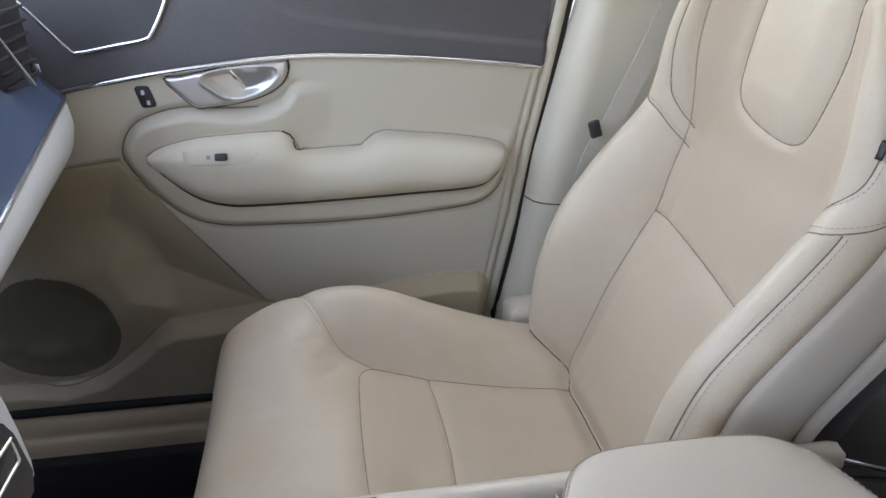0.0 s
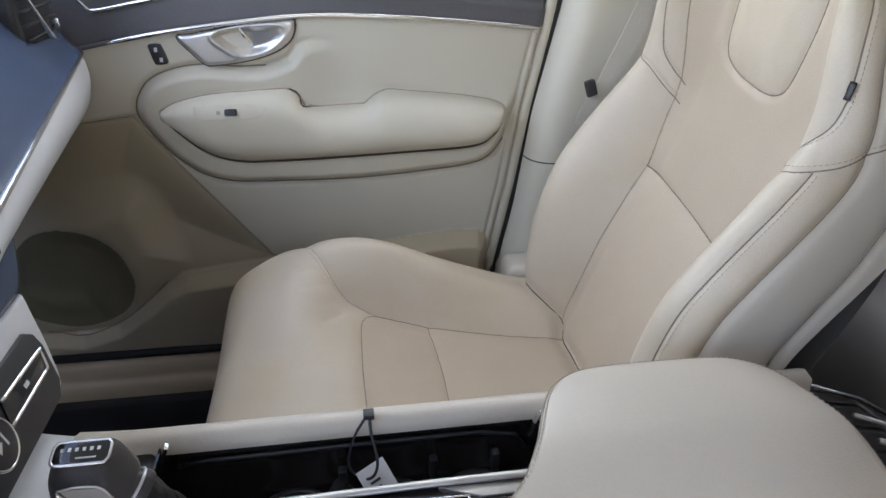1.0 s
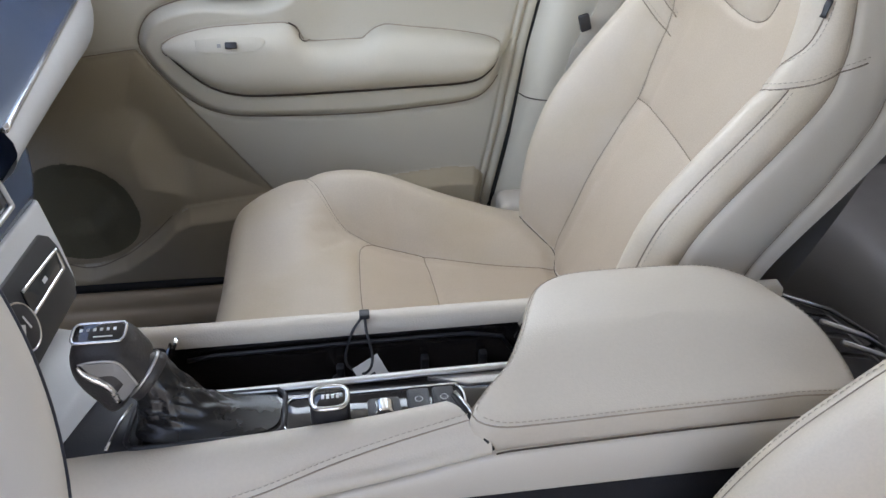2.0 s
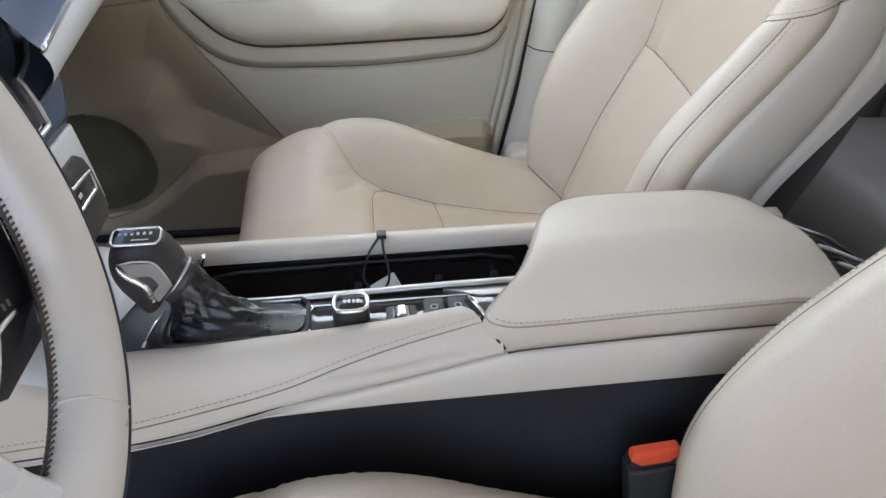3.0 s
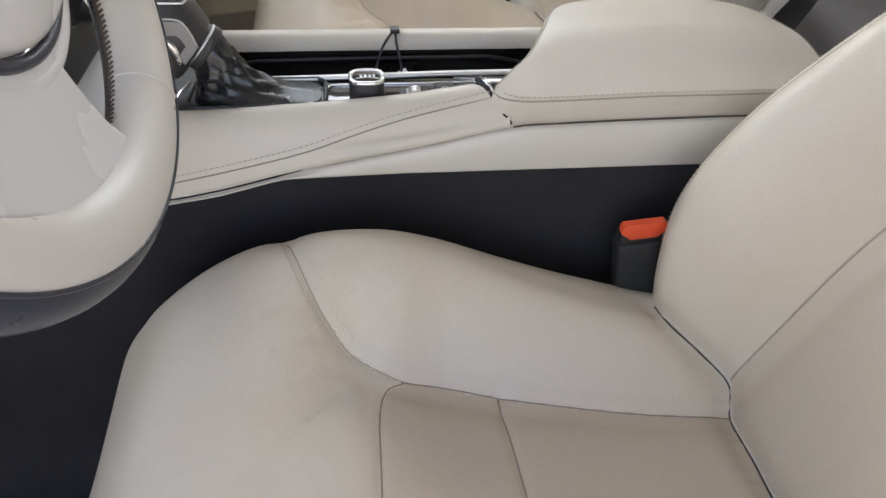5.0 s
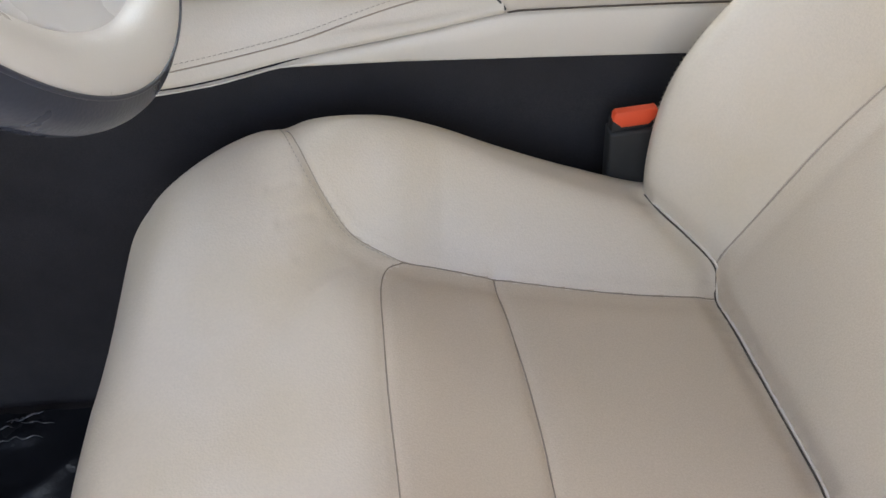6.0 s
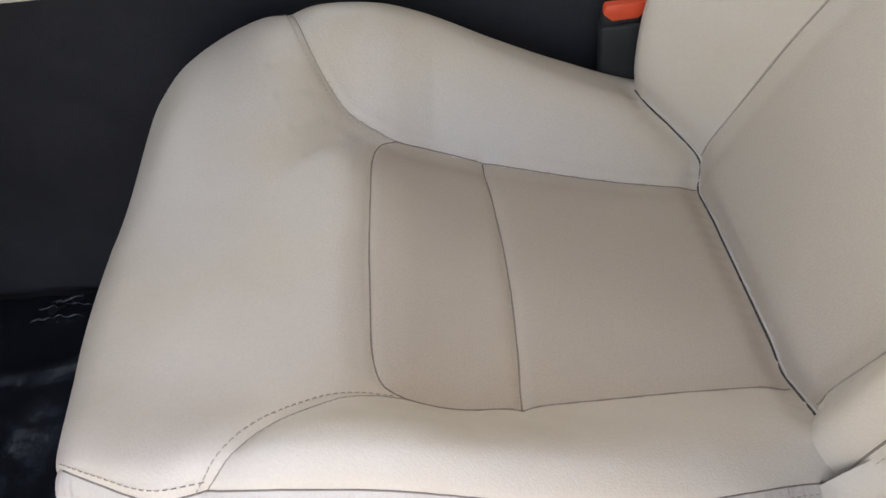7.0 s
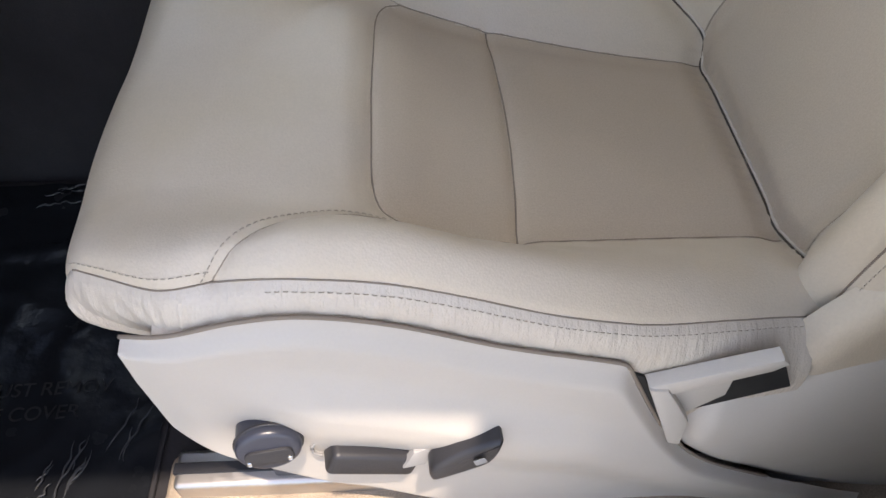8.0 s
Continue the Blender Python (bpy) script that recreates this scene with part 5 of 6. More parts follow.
        pts = [(-0.199, 0.600), (-0.170, 0.599), (-0.162, 0.588), (-0.159, 0.575), (-0.173, 0.560), (-0.180, 0.569), (-0.190, 0.585)]
        pts = [(-0.1845 + (x + 0.1815) * 0.92, z) for x, z in pts]
        wing = part("side_wing", prism(pts if sgn > 0 else pts[::-1], 0.0016, M, 0.0005), GREY_PLASTIC, head, "smooth grey side panel")
        p3 = [tuple(M @ Vector((-0.1845 + (x + 0.1815) * 0.92, y, 0.0016))) for x, y in ((-0.201, 0.598), (-0.197, 0.591), (-0.187, 0.583), (-0.180, 0.575), (-0.177, 0.560))]
        part("trim_bar", tube(spline(p3, 24), np.interp(np.linspace(0, 1, 24), [0, 0.35, 0.7, 1], [0.0012, 0.0036, 0.0034, 0.0022]), 8), CHROME, wing, "bright metal grip bar")
        part("trim_bar", tube(spline([tuple(M @ Vector((-0.1845 + (x + 0.1815) * 0.92, y, 0.0016))) for x, y in ((-0.200, 0.600), (-0.186, 0.602), (-0.170, 0.600), (-0.163, 0.590), (-0.158, 0.576))], 24), 0.0008, 6), ALU, wing, "thin metal outline")
    return ob


gear_selector()


def start_knob():
    ob = thing("start_knob", (-0.017, 0.349, 0.5245), "black rotary start knob with a chrome top ring", "knob")
    m = pose(-0.017, 0.350, 0.5245)

    def squircle(rx, ry, z, n=40, p=3.2):
        out = []
        for k in range(n):
            a = 2 * math.pi * k / n
            r = (abs(math.cos(a)) ** p + abs(math.sin(a)) ** p) ** (-1 / p)
            out.append(tuple(m @ Vector((rx * r * math.cos(a), ry * r * math.sin(a), z))))
        return out

    part("body", mesh_of(np.array([squircle(0.0165, 0.0145, 0), squircle(0.0162, 0.0142, 0.014), squircle(0.0155, 0.0136, 0.019), squircle(0.0, 0.0, 0.0195)]).reshape(-1, 3), grid_faces(4, 40, True), sharp=40), BLACK_PLASTIC, ob)
    part("ring", tube(squircle(0.0148, 0.0130, 0.0195), 0.0022, 8, closed=True), CHROME, ob, "chrome ring")
    part("cap", mesh_of(np.array([squircle(0.0135, 0.0116, 0.0190), squircle(0.012, 0.0100, 0.0205), squircle(0, 0, 0.0208)]).reshape(-1, 3), grid_faces(3, 40, True)), PIANO, ob, "black cap")
    for k in range(4):
        part("marking", box(-0.0235 + 0.0040 * k, -0.0210 + 0.0040 * k, 0.3475, 0.3525, 0.5451, 0.5454, 0), INK_WHITE, ob, "pale letter bar")
    return ob


start_knob()
roller = thing("drive_mode_roller", (0.028, 0.350, 0.524), "faceted bright drive mode roller in a black slot", "roller")
part("slot", prism(rounded(0.014, 0.042, 0.337, 0.364, 0.004), 0.003, pose(0, 0, 0.5225), 0.001), BLACK_PLASTIC, roller, "black slot")
bm = bmesh.new()
bmesh.ops.create_cone(bm, cap_ends=True, segments=14, radius1=0.009, radius2=0.009, depth=0.014, matrix=pose(0.028, 0.350, 0.5235, 90, 0, 0) @ pose(0, 0, 0))
bmesh.ops.bevel(bm, geom=bm.edges[:], offset=0.0012, segments=1, affect="EDGES")
part("wheel", bm, CHROME, roller, "knurled bright wheel", sharp=10)
park = thing("parking_buttons", (0.075, 0.354, 0.524), "pair of black parking brake buttons on the console", "buttons")
for x in (0.058, 0.080):
    b = part("button", prism(rounded(x - 0.0095, x + 0.0095, 0.341, 0.369, 0.003), 0.0045, pose(0, 0, 0.5235), 0.001), BLACK_PLASTIC, park)
    part("marking", tube([(x + 0.0032 * math.cos(a), 0.355 + 0.0032 * math.sin(a), 0.5283) for a in np.linspace(0, 2 * math.pi, 20, endpoint=False)], 0.0005, 5, closed=True), INK_WHITE, b, "pale ring mark")


# key tag on a cable tie round the rail
def key_tag():
    ob = thing("key_with_tag", (0.02, 0.44, 0.455), "car key with a white paper tag on a black cable tie", "key")
    loop = [(0.017, 0.466, 0.540), (0.018, 0.452, 0.530), (0.022, 0.436, 0.512), (0.018, 0.430, 0.500), (0.008, 0.436, 0.492), (-0.004, 0.446, 0.500), (0.002, 0.456, 0.522), (0.012, 0.463, 0.536)]
    part("cable_tie", tube(closed_spline(loop, 60), 0.0014, 6, closed=True), BLACK_PLASTIC, ob, "thin black cable tie")
    part("tie_head", box(0.012, 0.022, 0.461, 0.472, 0.5375, 0.5425, 0.001, 2), BLACK_PLASTIC, ob, "cable tie lock")
    m = look((0.024, 0.428, 0.489), (0.020, 0.20, 0.72)) @ pose(0, 0, 0, 0, 0, -28)
    tag = part("tag", box(-0.014, 0.014, -0.021, 0.021, -0.0004, 0.0004, 0.0002, 1, m), WHITE_PAPER, ob, "white paper tag")
    for k, (w, yy) in enumerate(((0.010, 0.006), (0.006, 0.000), (0.008, -0.006))):
        part("marking", box(-w / 2 + 0.002, w / 2 + 0.002, yy - 0.0012, yy + 0.0012, -0.0010, -0.0006, 0, 1, m), INK, tag, "dark handwriting bar")
        part("marking", box(-w / 2 + 0.002, w / 2 + 0.002, yy - 0.0012, yy + 0.0012, 0.0006, 0.0010, 0, 1, m), INK, tag, "dark handwriting bar")
    part("key_fob", box(-0.012, 0.012, -0.022, 0.022, -0.006, 0.006, 0.004, 3, pose(-0.004, 0.432, 0.470, 30, 10, 70)), BLACK_PLASTIC, ob, "black key fob")
    part("key_trim", box(-0.0125, 0.0125, -0.004, 0.004, -0.0065, 0.0065, 0.002, 2, pose(-0.012, 0.432, 0.476, 30, 10, 70)), CHROME, ob, "bright end of the key")
    return ob


key_tag()


# belt buckle beside the driver's seat
def buckle(name, x, y, z):
    ob = thing(name, (x, y, z - 0.2), "black belt buckle with a red release button", "belt buckle")
    m = pose(x, y, z, 0, -9, -4)
    part("body", box(-0.025, 0.025, -0.012, 0.012, -0.11, -0.022, 0.004, 3, m), RUBBER, ob)
    part("release_button", prism([(-0.0215, -0.003), (-0.019, 0.0), (0.019, 0.0), (0.0215, -0.003), (0.0215, -0.010), (0.013, -0.018), (-0.013, -0.018), (-0.0215, -0.010)], 0.009, m @ Matrix(((1, 0, 0, 0), (0, 0, -1, 0.000), (0, 1, 0, 0), (0, 0, 0, 1))), 0.002), RED, ob, "red release button")
    part("mouth", box(-0.0225, 0.0225, -0.0075, 0.0075, -0.026, -0.010, 0.002, 2, m), RUBBER, ob)
    part("stalk", box(-0.014, 0.014, -0.004, 0.004, -0.30, -0.10, 0.003, 2, m), BLACK_PLASTIC, ob, "black stalk")
    return ob


buckle("belt_buckle", 0.236, 0.243, 0.447)


# ---- dashboard ----
def dash():
    ob = thing("dashboard", (-0.5, 0.8, 0.5), "dark dashboard with chrome line and pale lower half", "dashboard")
    ys = np.linspace(0.515, 1.135, 50)

    def line(y):
        w = (y - 0.55) / 0.55
        end = max(0.0, (y - 1.07) / 0.065)
        return -0.282 - 0.090 * w - 0.025 * end ** 2, 0.727 + 0.018 * w

    def upper(y):
        x, z = line(y)
        return spline([(x - 0.55, z + 0.16), (x - 0.30, z + 0.17), (x - 0.14, z + 0.155), (x - 0.085, z + 0.125), (x - 0.078, z + 0.10)], 30)

    def trim(y):
        x, z = line(y)
        return spline([(x - 0.078, z + 0.10), (x - 0.066, z + 0.085), (x - 0.035, z + 0.045), (x - 0.008, z + 0.010), (x, z + 0.002)], 24)

    def lower(y):
        x, z = line(y)
        w = np.clip((y - 0.55) / 0.55, 0, 1)
        s = (0.55 + 0.50 * w) * (1 - 0.45 * max(0.0, (y - 1.06) / 0.075) ** 2)
        return spline([(x + 0.001, z - 0.003), (x + 0.005, z - 0.018 * s), (x + 0.005, z - 0.045 * s), (x - 0.007, z - 0.078 * s), (x - 0.035, z - 0.105 * s), (x - 0.10, z - 0.13 * s), (x - 0.30, z - 0.15 * s)], 36)

    for nm, f, m, lab in (("top", upper, DASH_DARK, "dark leather-look dash top"), ("inlay", trim, DASH_DARK, "dark inlay panel"), ("glovebox", lower, PALE_SKYLIT, "pale glovebox front, tinted for sky light")):
        rows = [[(p[0], y, p[1]) for p in f(y)] for y in ys]
        part(nm, mesh_of(np.array(rows).reshape(-1, 3), grid_faces(len(ys), len(rows[0]))), m, ob, lab)
    part("chrome_line", tube([(line(y)[0] + 0.002, y, line(y)[1]) for y in ys], 0.0032, 8), CHROME, ob, "thin chrome line")
    for dx in (0.018, 0.030):
        part("inlay_crease", tube([(line(y)[0] - 0.02 - dx, y, line(y)[1] + 0.029 + dx * 1.25) for y in ys[4:20]], 0.0012, 6), BLACK_PLASTIC, ob, "fine dark crease")
    # outer vent by the door
    vent = part("air_vent", box(-0.47, -0.384, 0.935, 1.055, 0.775, 0.895, 0.010, 3), BLACK_PLASTIC, ob, "black outer air vent")
    for k in range(6):
        part("slat", box(-0.388, -0.378, 0.945, 1.048, 0.788 + 0.017 * k, 0.7915 + 0.017 * k, 0.001, 1), RUBBER, vent)
    part("vent_bar", tube(spline([(-0.372, 0.905, 0.885), (-0.368, 0.927, 0.855), (-0.366, 0.955, 0.820), (-0.365, 0.984, 0.786)], 24), np.linspace(0.0022, 0.0042, 24), 8, flat=0.6), CHROME, vent, "bright vent bar")
    part("vent_lever", box(-0.378, -0.366, 1.018, 1.022, 0.795, 0.806, 0.001, 2), CHROME, vent, "bright vent lever")
    return ob


dash()


# ---- centre stack ----
def stack():
    ob = thing("centre_stack", (-0.30, CY, 0.50), "centre stack with a glossy screen and pale-framed controls", "centre stack")
    a = radians(18)
    S = Matrix(((0, -math.sin(a), math.cos(a), -0.257), (1, 0, 0, 0.376), (0, math.cos(a), math.sin(a), 0.556), (0, 0, 0, 1)))
    cream = [(-0.152, 0.012), (-0.12, 0.002), (0.12, 0.002), (0.146, 0.006), (0.154, 0.016), (0.166, 0.045), (0.180, 0.090), (-0.180, 0.090), (-0.166, 0.045)]
    part("cream_frame", prism(cream, 0.030, S @ pose(0, 0, -0.030), 0.005, 3), PALE_SKYLIT, ob, "pale surround, tinted for sky light")
    blk = [(-0.13, 0.004), (0.128, 0.004), (0.142, 0.015), (0.152, 0.048), (0.150, 0.062), (0.140, 0.070), (-0.14, 0.070), (-0.152, 0.052), (-0.142, 0.012)]
    panel = part("control_panel", prism(blk, 0.005, S @ pose(0, 0, -0.001), 0.002), BLACK_PLASTIC, ob, "black control panel")
    for sgn in (1, -1):
        pts = [(0.058, 0.034), (0.134, 0.033), (0.142, 0.050), (0.066, 0.054)]
        p = [tuple(S @ Vector((sgn * u, v, 0.0055))) for u, v in pts]
        part("button_frame", tube(np.vstack([spline(p[:2], 12), spline(p[1:3], 5)[1:], spline(p[2:], 12)[1:]]), 0.0018, 8), CHROME, panel, "bright button surround")
        part("button", prism([(sgn * u, v) for u, v in (pts if sgn > 0 else pts[::-1])], 0.003, S @ pose(0, 0, 0.003), 0.001), GLOSS_PANEL, panel, "glossy button")
        part("marking", box(sgn * 0.10 - 0.004, sgn * 0.10 + 0.004, 0.041, 0.045, 0.0061, 0.0064, 0, 1, S), INK_WHITE, panel, "pale icon bar")
    knob = part("volume_knob", prism([(0.021 * math.cos(q), 0.045 + 0.021 * math.sin(q)) for q in np.linspace(0, 2 * math.pi, 40, endpoint=False)], 0.016, S @ pose(0.022, 0, 0.003), 0.003), BLACK_PLASTIC, ob, "black volume knob")
    part("ring", tube([tuple(S @ Vector((0.022 + 0.020 * math.cos(q), 0.045 + 0.020 * math.sin(q), 0.018))) for q in np.linspace(0, 2 * math.pi, 40, endpoint=False)], 0.0013, 6, closed=True), CHROME, knob, "thin chrome ring")
    part("marking", prism([(0.016, 0.039), (0.016, 0.051), (0.024, 0.045)], 0.0004, S @ pose(0, 0, 0.0192), 0), INK_WHITE, knob, "pale play mark")
    part("marking", box(0.027, 0.029, 0.039, 0.051, 0.0192, 0.0196, 0, 1, S), INK_WHITE, knob, "pale pause mark")
    # hood with screen
    hood = [(-0.176, 0.086), (0.176, 0.086), (0.198, 0.098), (0.222, 0.122), (0.240, 0.162), (0.252, 0.195), (0.262, 0.26), (0.255, 0.34), (-0.255, 0.34), (-0.262, 0.26), (-0.240, 0.162), (-0.222, 0.122), (-0.198, 0.098)]
    h = part("hood", prism(hood, 0.055, S @ pose(0, 0, -0.052), 0.018, 4), DASH_DARK, ob, "dark soft surround of the screen")
    scr = [(-0.128, 0.106), (0.128, 0.106), (0.150, 0.112), (0.156, 0.130), (0.154, 0.152), (0.190, 0.160), (0.208, 0.170), (0.222, 0.190), (0.222, 0.32), (-0.222, 0.32), (-0.222, 0.190), (-0.154, 0.152), (-0.156, 0.13), (-0.150, 0.112)]
    scr = [(u * 0.86, v) for u, v in scr]
    part("screen", prism(scr, 0.004, S @ pose(0, 0, 0.001), 0.001), GLOSS_PANEL, h, "glossy black touch screen")
    c = [tuple(S @ Vector((u, v, 0.0055))) for u, v in scr]
    part("screen_frame", tube(np.vstack([spline(c[:5], 40), spline(c[4:9], 40)[1:]]), 0.0026, 8), ALU, h, "bright line round the screen")
    part("home_button", box(-0.022, 0.022, 0.112, 0.124, 0.004, 0.008, 0.002, 2, S), CHROME, h, "bright home button")
    return ob


stack()


# ---- steering wheel ----
def steering_wheel():
    ob = thing("steering_wheel", (-0.26, 0.05, 0.77), "cream leather steering wheel with dark outer rim", "steering wheel")
    til = radians(18.4)
    down = Vector((math.sin(til), 0, -math.cos(til)))
    out = Vector((math.cos(til), 0, math.sin(til)))  # towards the driver
    C = Vector((-0.2021, 0.0769, 0.7715))
    W = Matrix(((0, -down.x, out.x, C.x), (1, 0, 0, C.y), (0, -down.z, out.z, C.z), (0, 0, 0, 1)))
    R, na, nb = 0.1635, 160, 36
    ra, rz = 0.0225, 0.0180

    def on_rim(a, b, k=1.0):
        return tuple(W @ Vector(((R + ra * k * math.cos(b)) * math.cos(a), (R + ra * k * math.cos(b)) * math.sin(a), rz * k * math.sin(b))))

    P = np.array([[on_rim(2 * math.pi * i / na, 2 * math.pi * j / nb) for j in range(nb + 1)] for i in range(na + 1)])
    jj = (np.arange(nb) + 0.5) / nb * 360
    mask = np.tile((jj > 60) & (jj < 200), (na, 1))
    part("rim_front", split_mesh(P, mask), WHEEL_CREAM, ob, "cream leather rim")
    part("rim_back", split_mesh(P, ~mask), WHEEL_DARK, ob, "dark blue-black outer rim")
    circle = np.linspace(0, 2 * math.pi, 160, endpoint=False)
    part("seam", tube([on_rim(a, radians(60)) for a in circle], 0.0013, 6, closed=True), SWITCH_BLUE, ob, "dark joint round the rim")
    part("seam", tube([on_rim(a, radians(200)) for a in circle], 0.0013, 6, closed=True), STITCH_DARK, ob, "dark inner seam")
    st = []
    for k in range(260):
        q = 2 * math.pi * k / 260
        st.append(tube([on_rim(q + d, radians(b), 1.02) for b, d in ((206, 0.0), (196, 0.004), (186, 0.010))], 0.0008, 5))
    part("stitching", join_meshes(st), STITCH_DARK, ob, "dark cross stitching inside the rim")
    pleat = []
    for k in range(130):
        q = 2 * math.pi * k / 130
        pleat.append(tube([on_rim(q + d, radians(b), 0.985) for b, d in ((190, 0.0), (176, 0.010), (164, 0.018))], [0.0009, 0.0008, 0.0002], 5))
    part("pleats", join_meshes(pleat), WHEEL_CREAM, ob, "small pleats drawn by the stitching")
    for ang in (-63, -155):
        q = radians(ang)
        part("seam", tube([on_rim(q, b) for b in np.linspace(radians(63), radians(198), 20)], 0.0009, 6), WHEEL_CREAM, ob, "raised seam across the rim")
    turn = W @ pose(0, 0, 0, 0, 0, -19)
    # broad lower spoke with an arched opening along the rim, the wheel turned a little
    nu, nv = 150, 40
    G = np.zeros((nu, nv, 3))
    keep = np.ones((nu - 1, nv - 1), bool)
    a0, a1, h0, h1 = radians(-63), radians(-168), radians(-104), radians(-140)
    for i in range(nu):
        edge = min(1.0, min(i, nu - 1 - i) / 7)
        for j in range(nv):
            w = j / (nv - 1)
            first = a0 + radians(5.0) * w
            a = first + (a1 - first) * i / (nu - 1)
            r = 0.078 + (0.168 - 0.078) * w
            past = max(0.0, abs(a - (h0 + h1) / 2) - abs(h1 - h0) / 2) * 0.151
            hole = math.hypot(past, r - 0.151) / 0.0068
            z = 0.004 + 0.004 * (1 - w) ** 2 + 0.0085 * float(step(np.array(w), 0.55, 1.0)) - 0.012 * (1 - edge) ** 2 - 0.010 * max(0.0, 1.55 - hole) ** 2
            G[i, j] = turn @ Vector((r * math.cos(a), r * math.sin(a), z))
            if i < nu - 1 and j < nv - 1:
                keep[i, j] = hole > 1
    sp = part("spoke", split_mesh(G, keep), SATIN_CREAM, ob, "broad satin cream lower spoke")
    st = []
    for k in range(26):
        q = h0 + (h1 - h0) * (k + 0.5) / 26
        st.append(tube([tuple(turn @ Vector((r * math.cos(q), r * math.sin(q), z))) for r, z in ((0.1585, 0.0068), (0.1605, 0.0105), (0.1625, 0.0130))], 0.0005, 5))
    part("stitching", join_meshes(st), STITCH_DARK, sp, "row of dark stitches over the opening")

    def ring_at(rx, ry, z, n=72, low=0.0):
        return [tuple(turn @ Vector((rx * math.cos(q), ry * math.sin(q) - low, z))) for q in np.linspace(0, 2 * math.pi, n, endpoint=False)]

    hub = part("hub_pad", mesh_of(np.array([ring_at(k * 0.079, k * 0.077, z) for k, z in ((0.97, -0.02), (1.0, 0.003), (1.0, 0.010), (0.985, 0.0145), (0.95, 0.0185), (0.86, 0.0240), (0.7, 0.0285), (0.4, 0.0320), (0.0, 0.0330))]).reshape(-1, 3), grid_faces(9, 72, True)), SATIN_CREAM, ob, "smooth cream airbag cover")
    part("ring", tube(ring_at(0.0815, 0.0800, 0.0080, low=0.0015), 0.0034, 8, closed=True), SWITCH_BLUE, hub, "dark blue ring round the cover")
    part("ring", tube(ring_at(0.0850, 0.0840, 0.0055, low=0.003), 0.0018, 8, closed=True), ALU, hub, "bright ring round the cover")
    part("ring", tube(ring_at(0.0885, 0.0880, 0.0020, low=0.004), 0.0056, 8, closed=True), SATIN_CREAM, hub, "cream lower ring")
    for sgn in (1, -1):
        side = part("side_spoke", prism([(sgn * x, y) for x, y in ((0.066, -0.072), (0.116, -0.067), (0.146, -0.048), (0.152, 0.004), (0.090, 0.008))][::sgn], 0.012, turn @ pose(0, 0, -0.026), 0.003), BLACK_PLASTIC, ob, "black side spoke with buttons")
        part("trim_bar", tube([tuple(turn @ Vector((sgn * x, y, -0.0125))) for x, y in ((0.096, -0.0550), (0.103, -0.0532), (0.118, -0.0495), (0.131, -0.0465))], [0.0012, 0.0021, 0.0021, 0.0012], 8), CHROME, side, "bright bar under the buttons")
        part("trim_bar", tube([tuple(turn @ Vector((sgn * x, y, -0.0138))) for x, y in ((0.104, -0.0400), (0.112, -0.0375), (0.120, -0.0352))], 0.0006, 6), ALU, side, "thin bright edge of a button")
        part("button", prism(rounded(-0.006, 0.006, -0.005, 0.005, 0.0015), 0.002, turn @ pose(sgn * 0.126, -0.016, -0.0145, 0, 0, sgn * 12), 0.0005), GREY_PLASTIC, side, "pale grey button")
        for u, v in ((0.1175, -0.0445), (0.1225, -0.0435)):
            part("marking", box(sgn * u - 0.0012, sgn * u + 0.0012, v - 0.002, v + 0.002, -0.0141, -0.0136, 0.0002, 1, turn), GREY_PLASTIC, side, "pale button mark")
    bm = bmesh.new()
    bmesh.ops.create_cone(bm, cap_ends=True, segments=32, radius1=0.050, radius2=0.058, depth=0.34, matrix=W @ pose(0, 0, -0.19))
    part("column", bm, BLACK_PLASTIC, ob, "black steering column cover")
    return ob


steering_wheel()
# lower dash on the driver's side, behind the wheel
solo("dash_driver_side", box(-1.035, -0.43, -0.36, 0.235, 0.52, 0.86, 0.03, 3), DASH_DARK, "dark dashboard half behind the steering wheel", "dashboard")


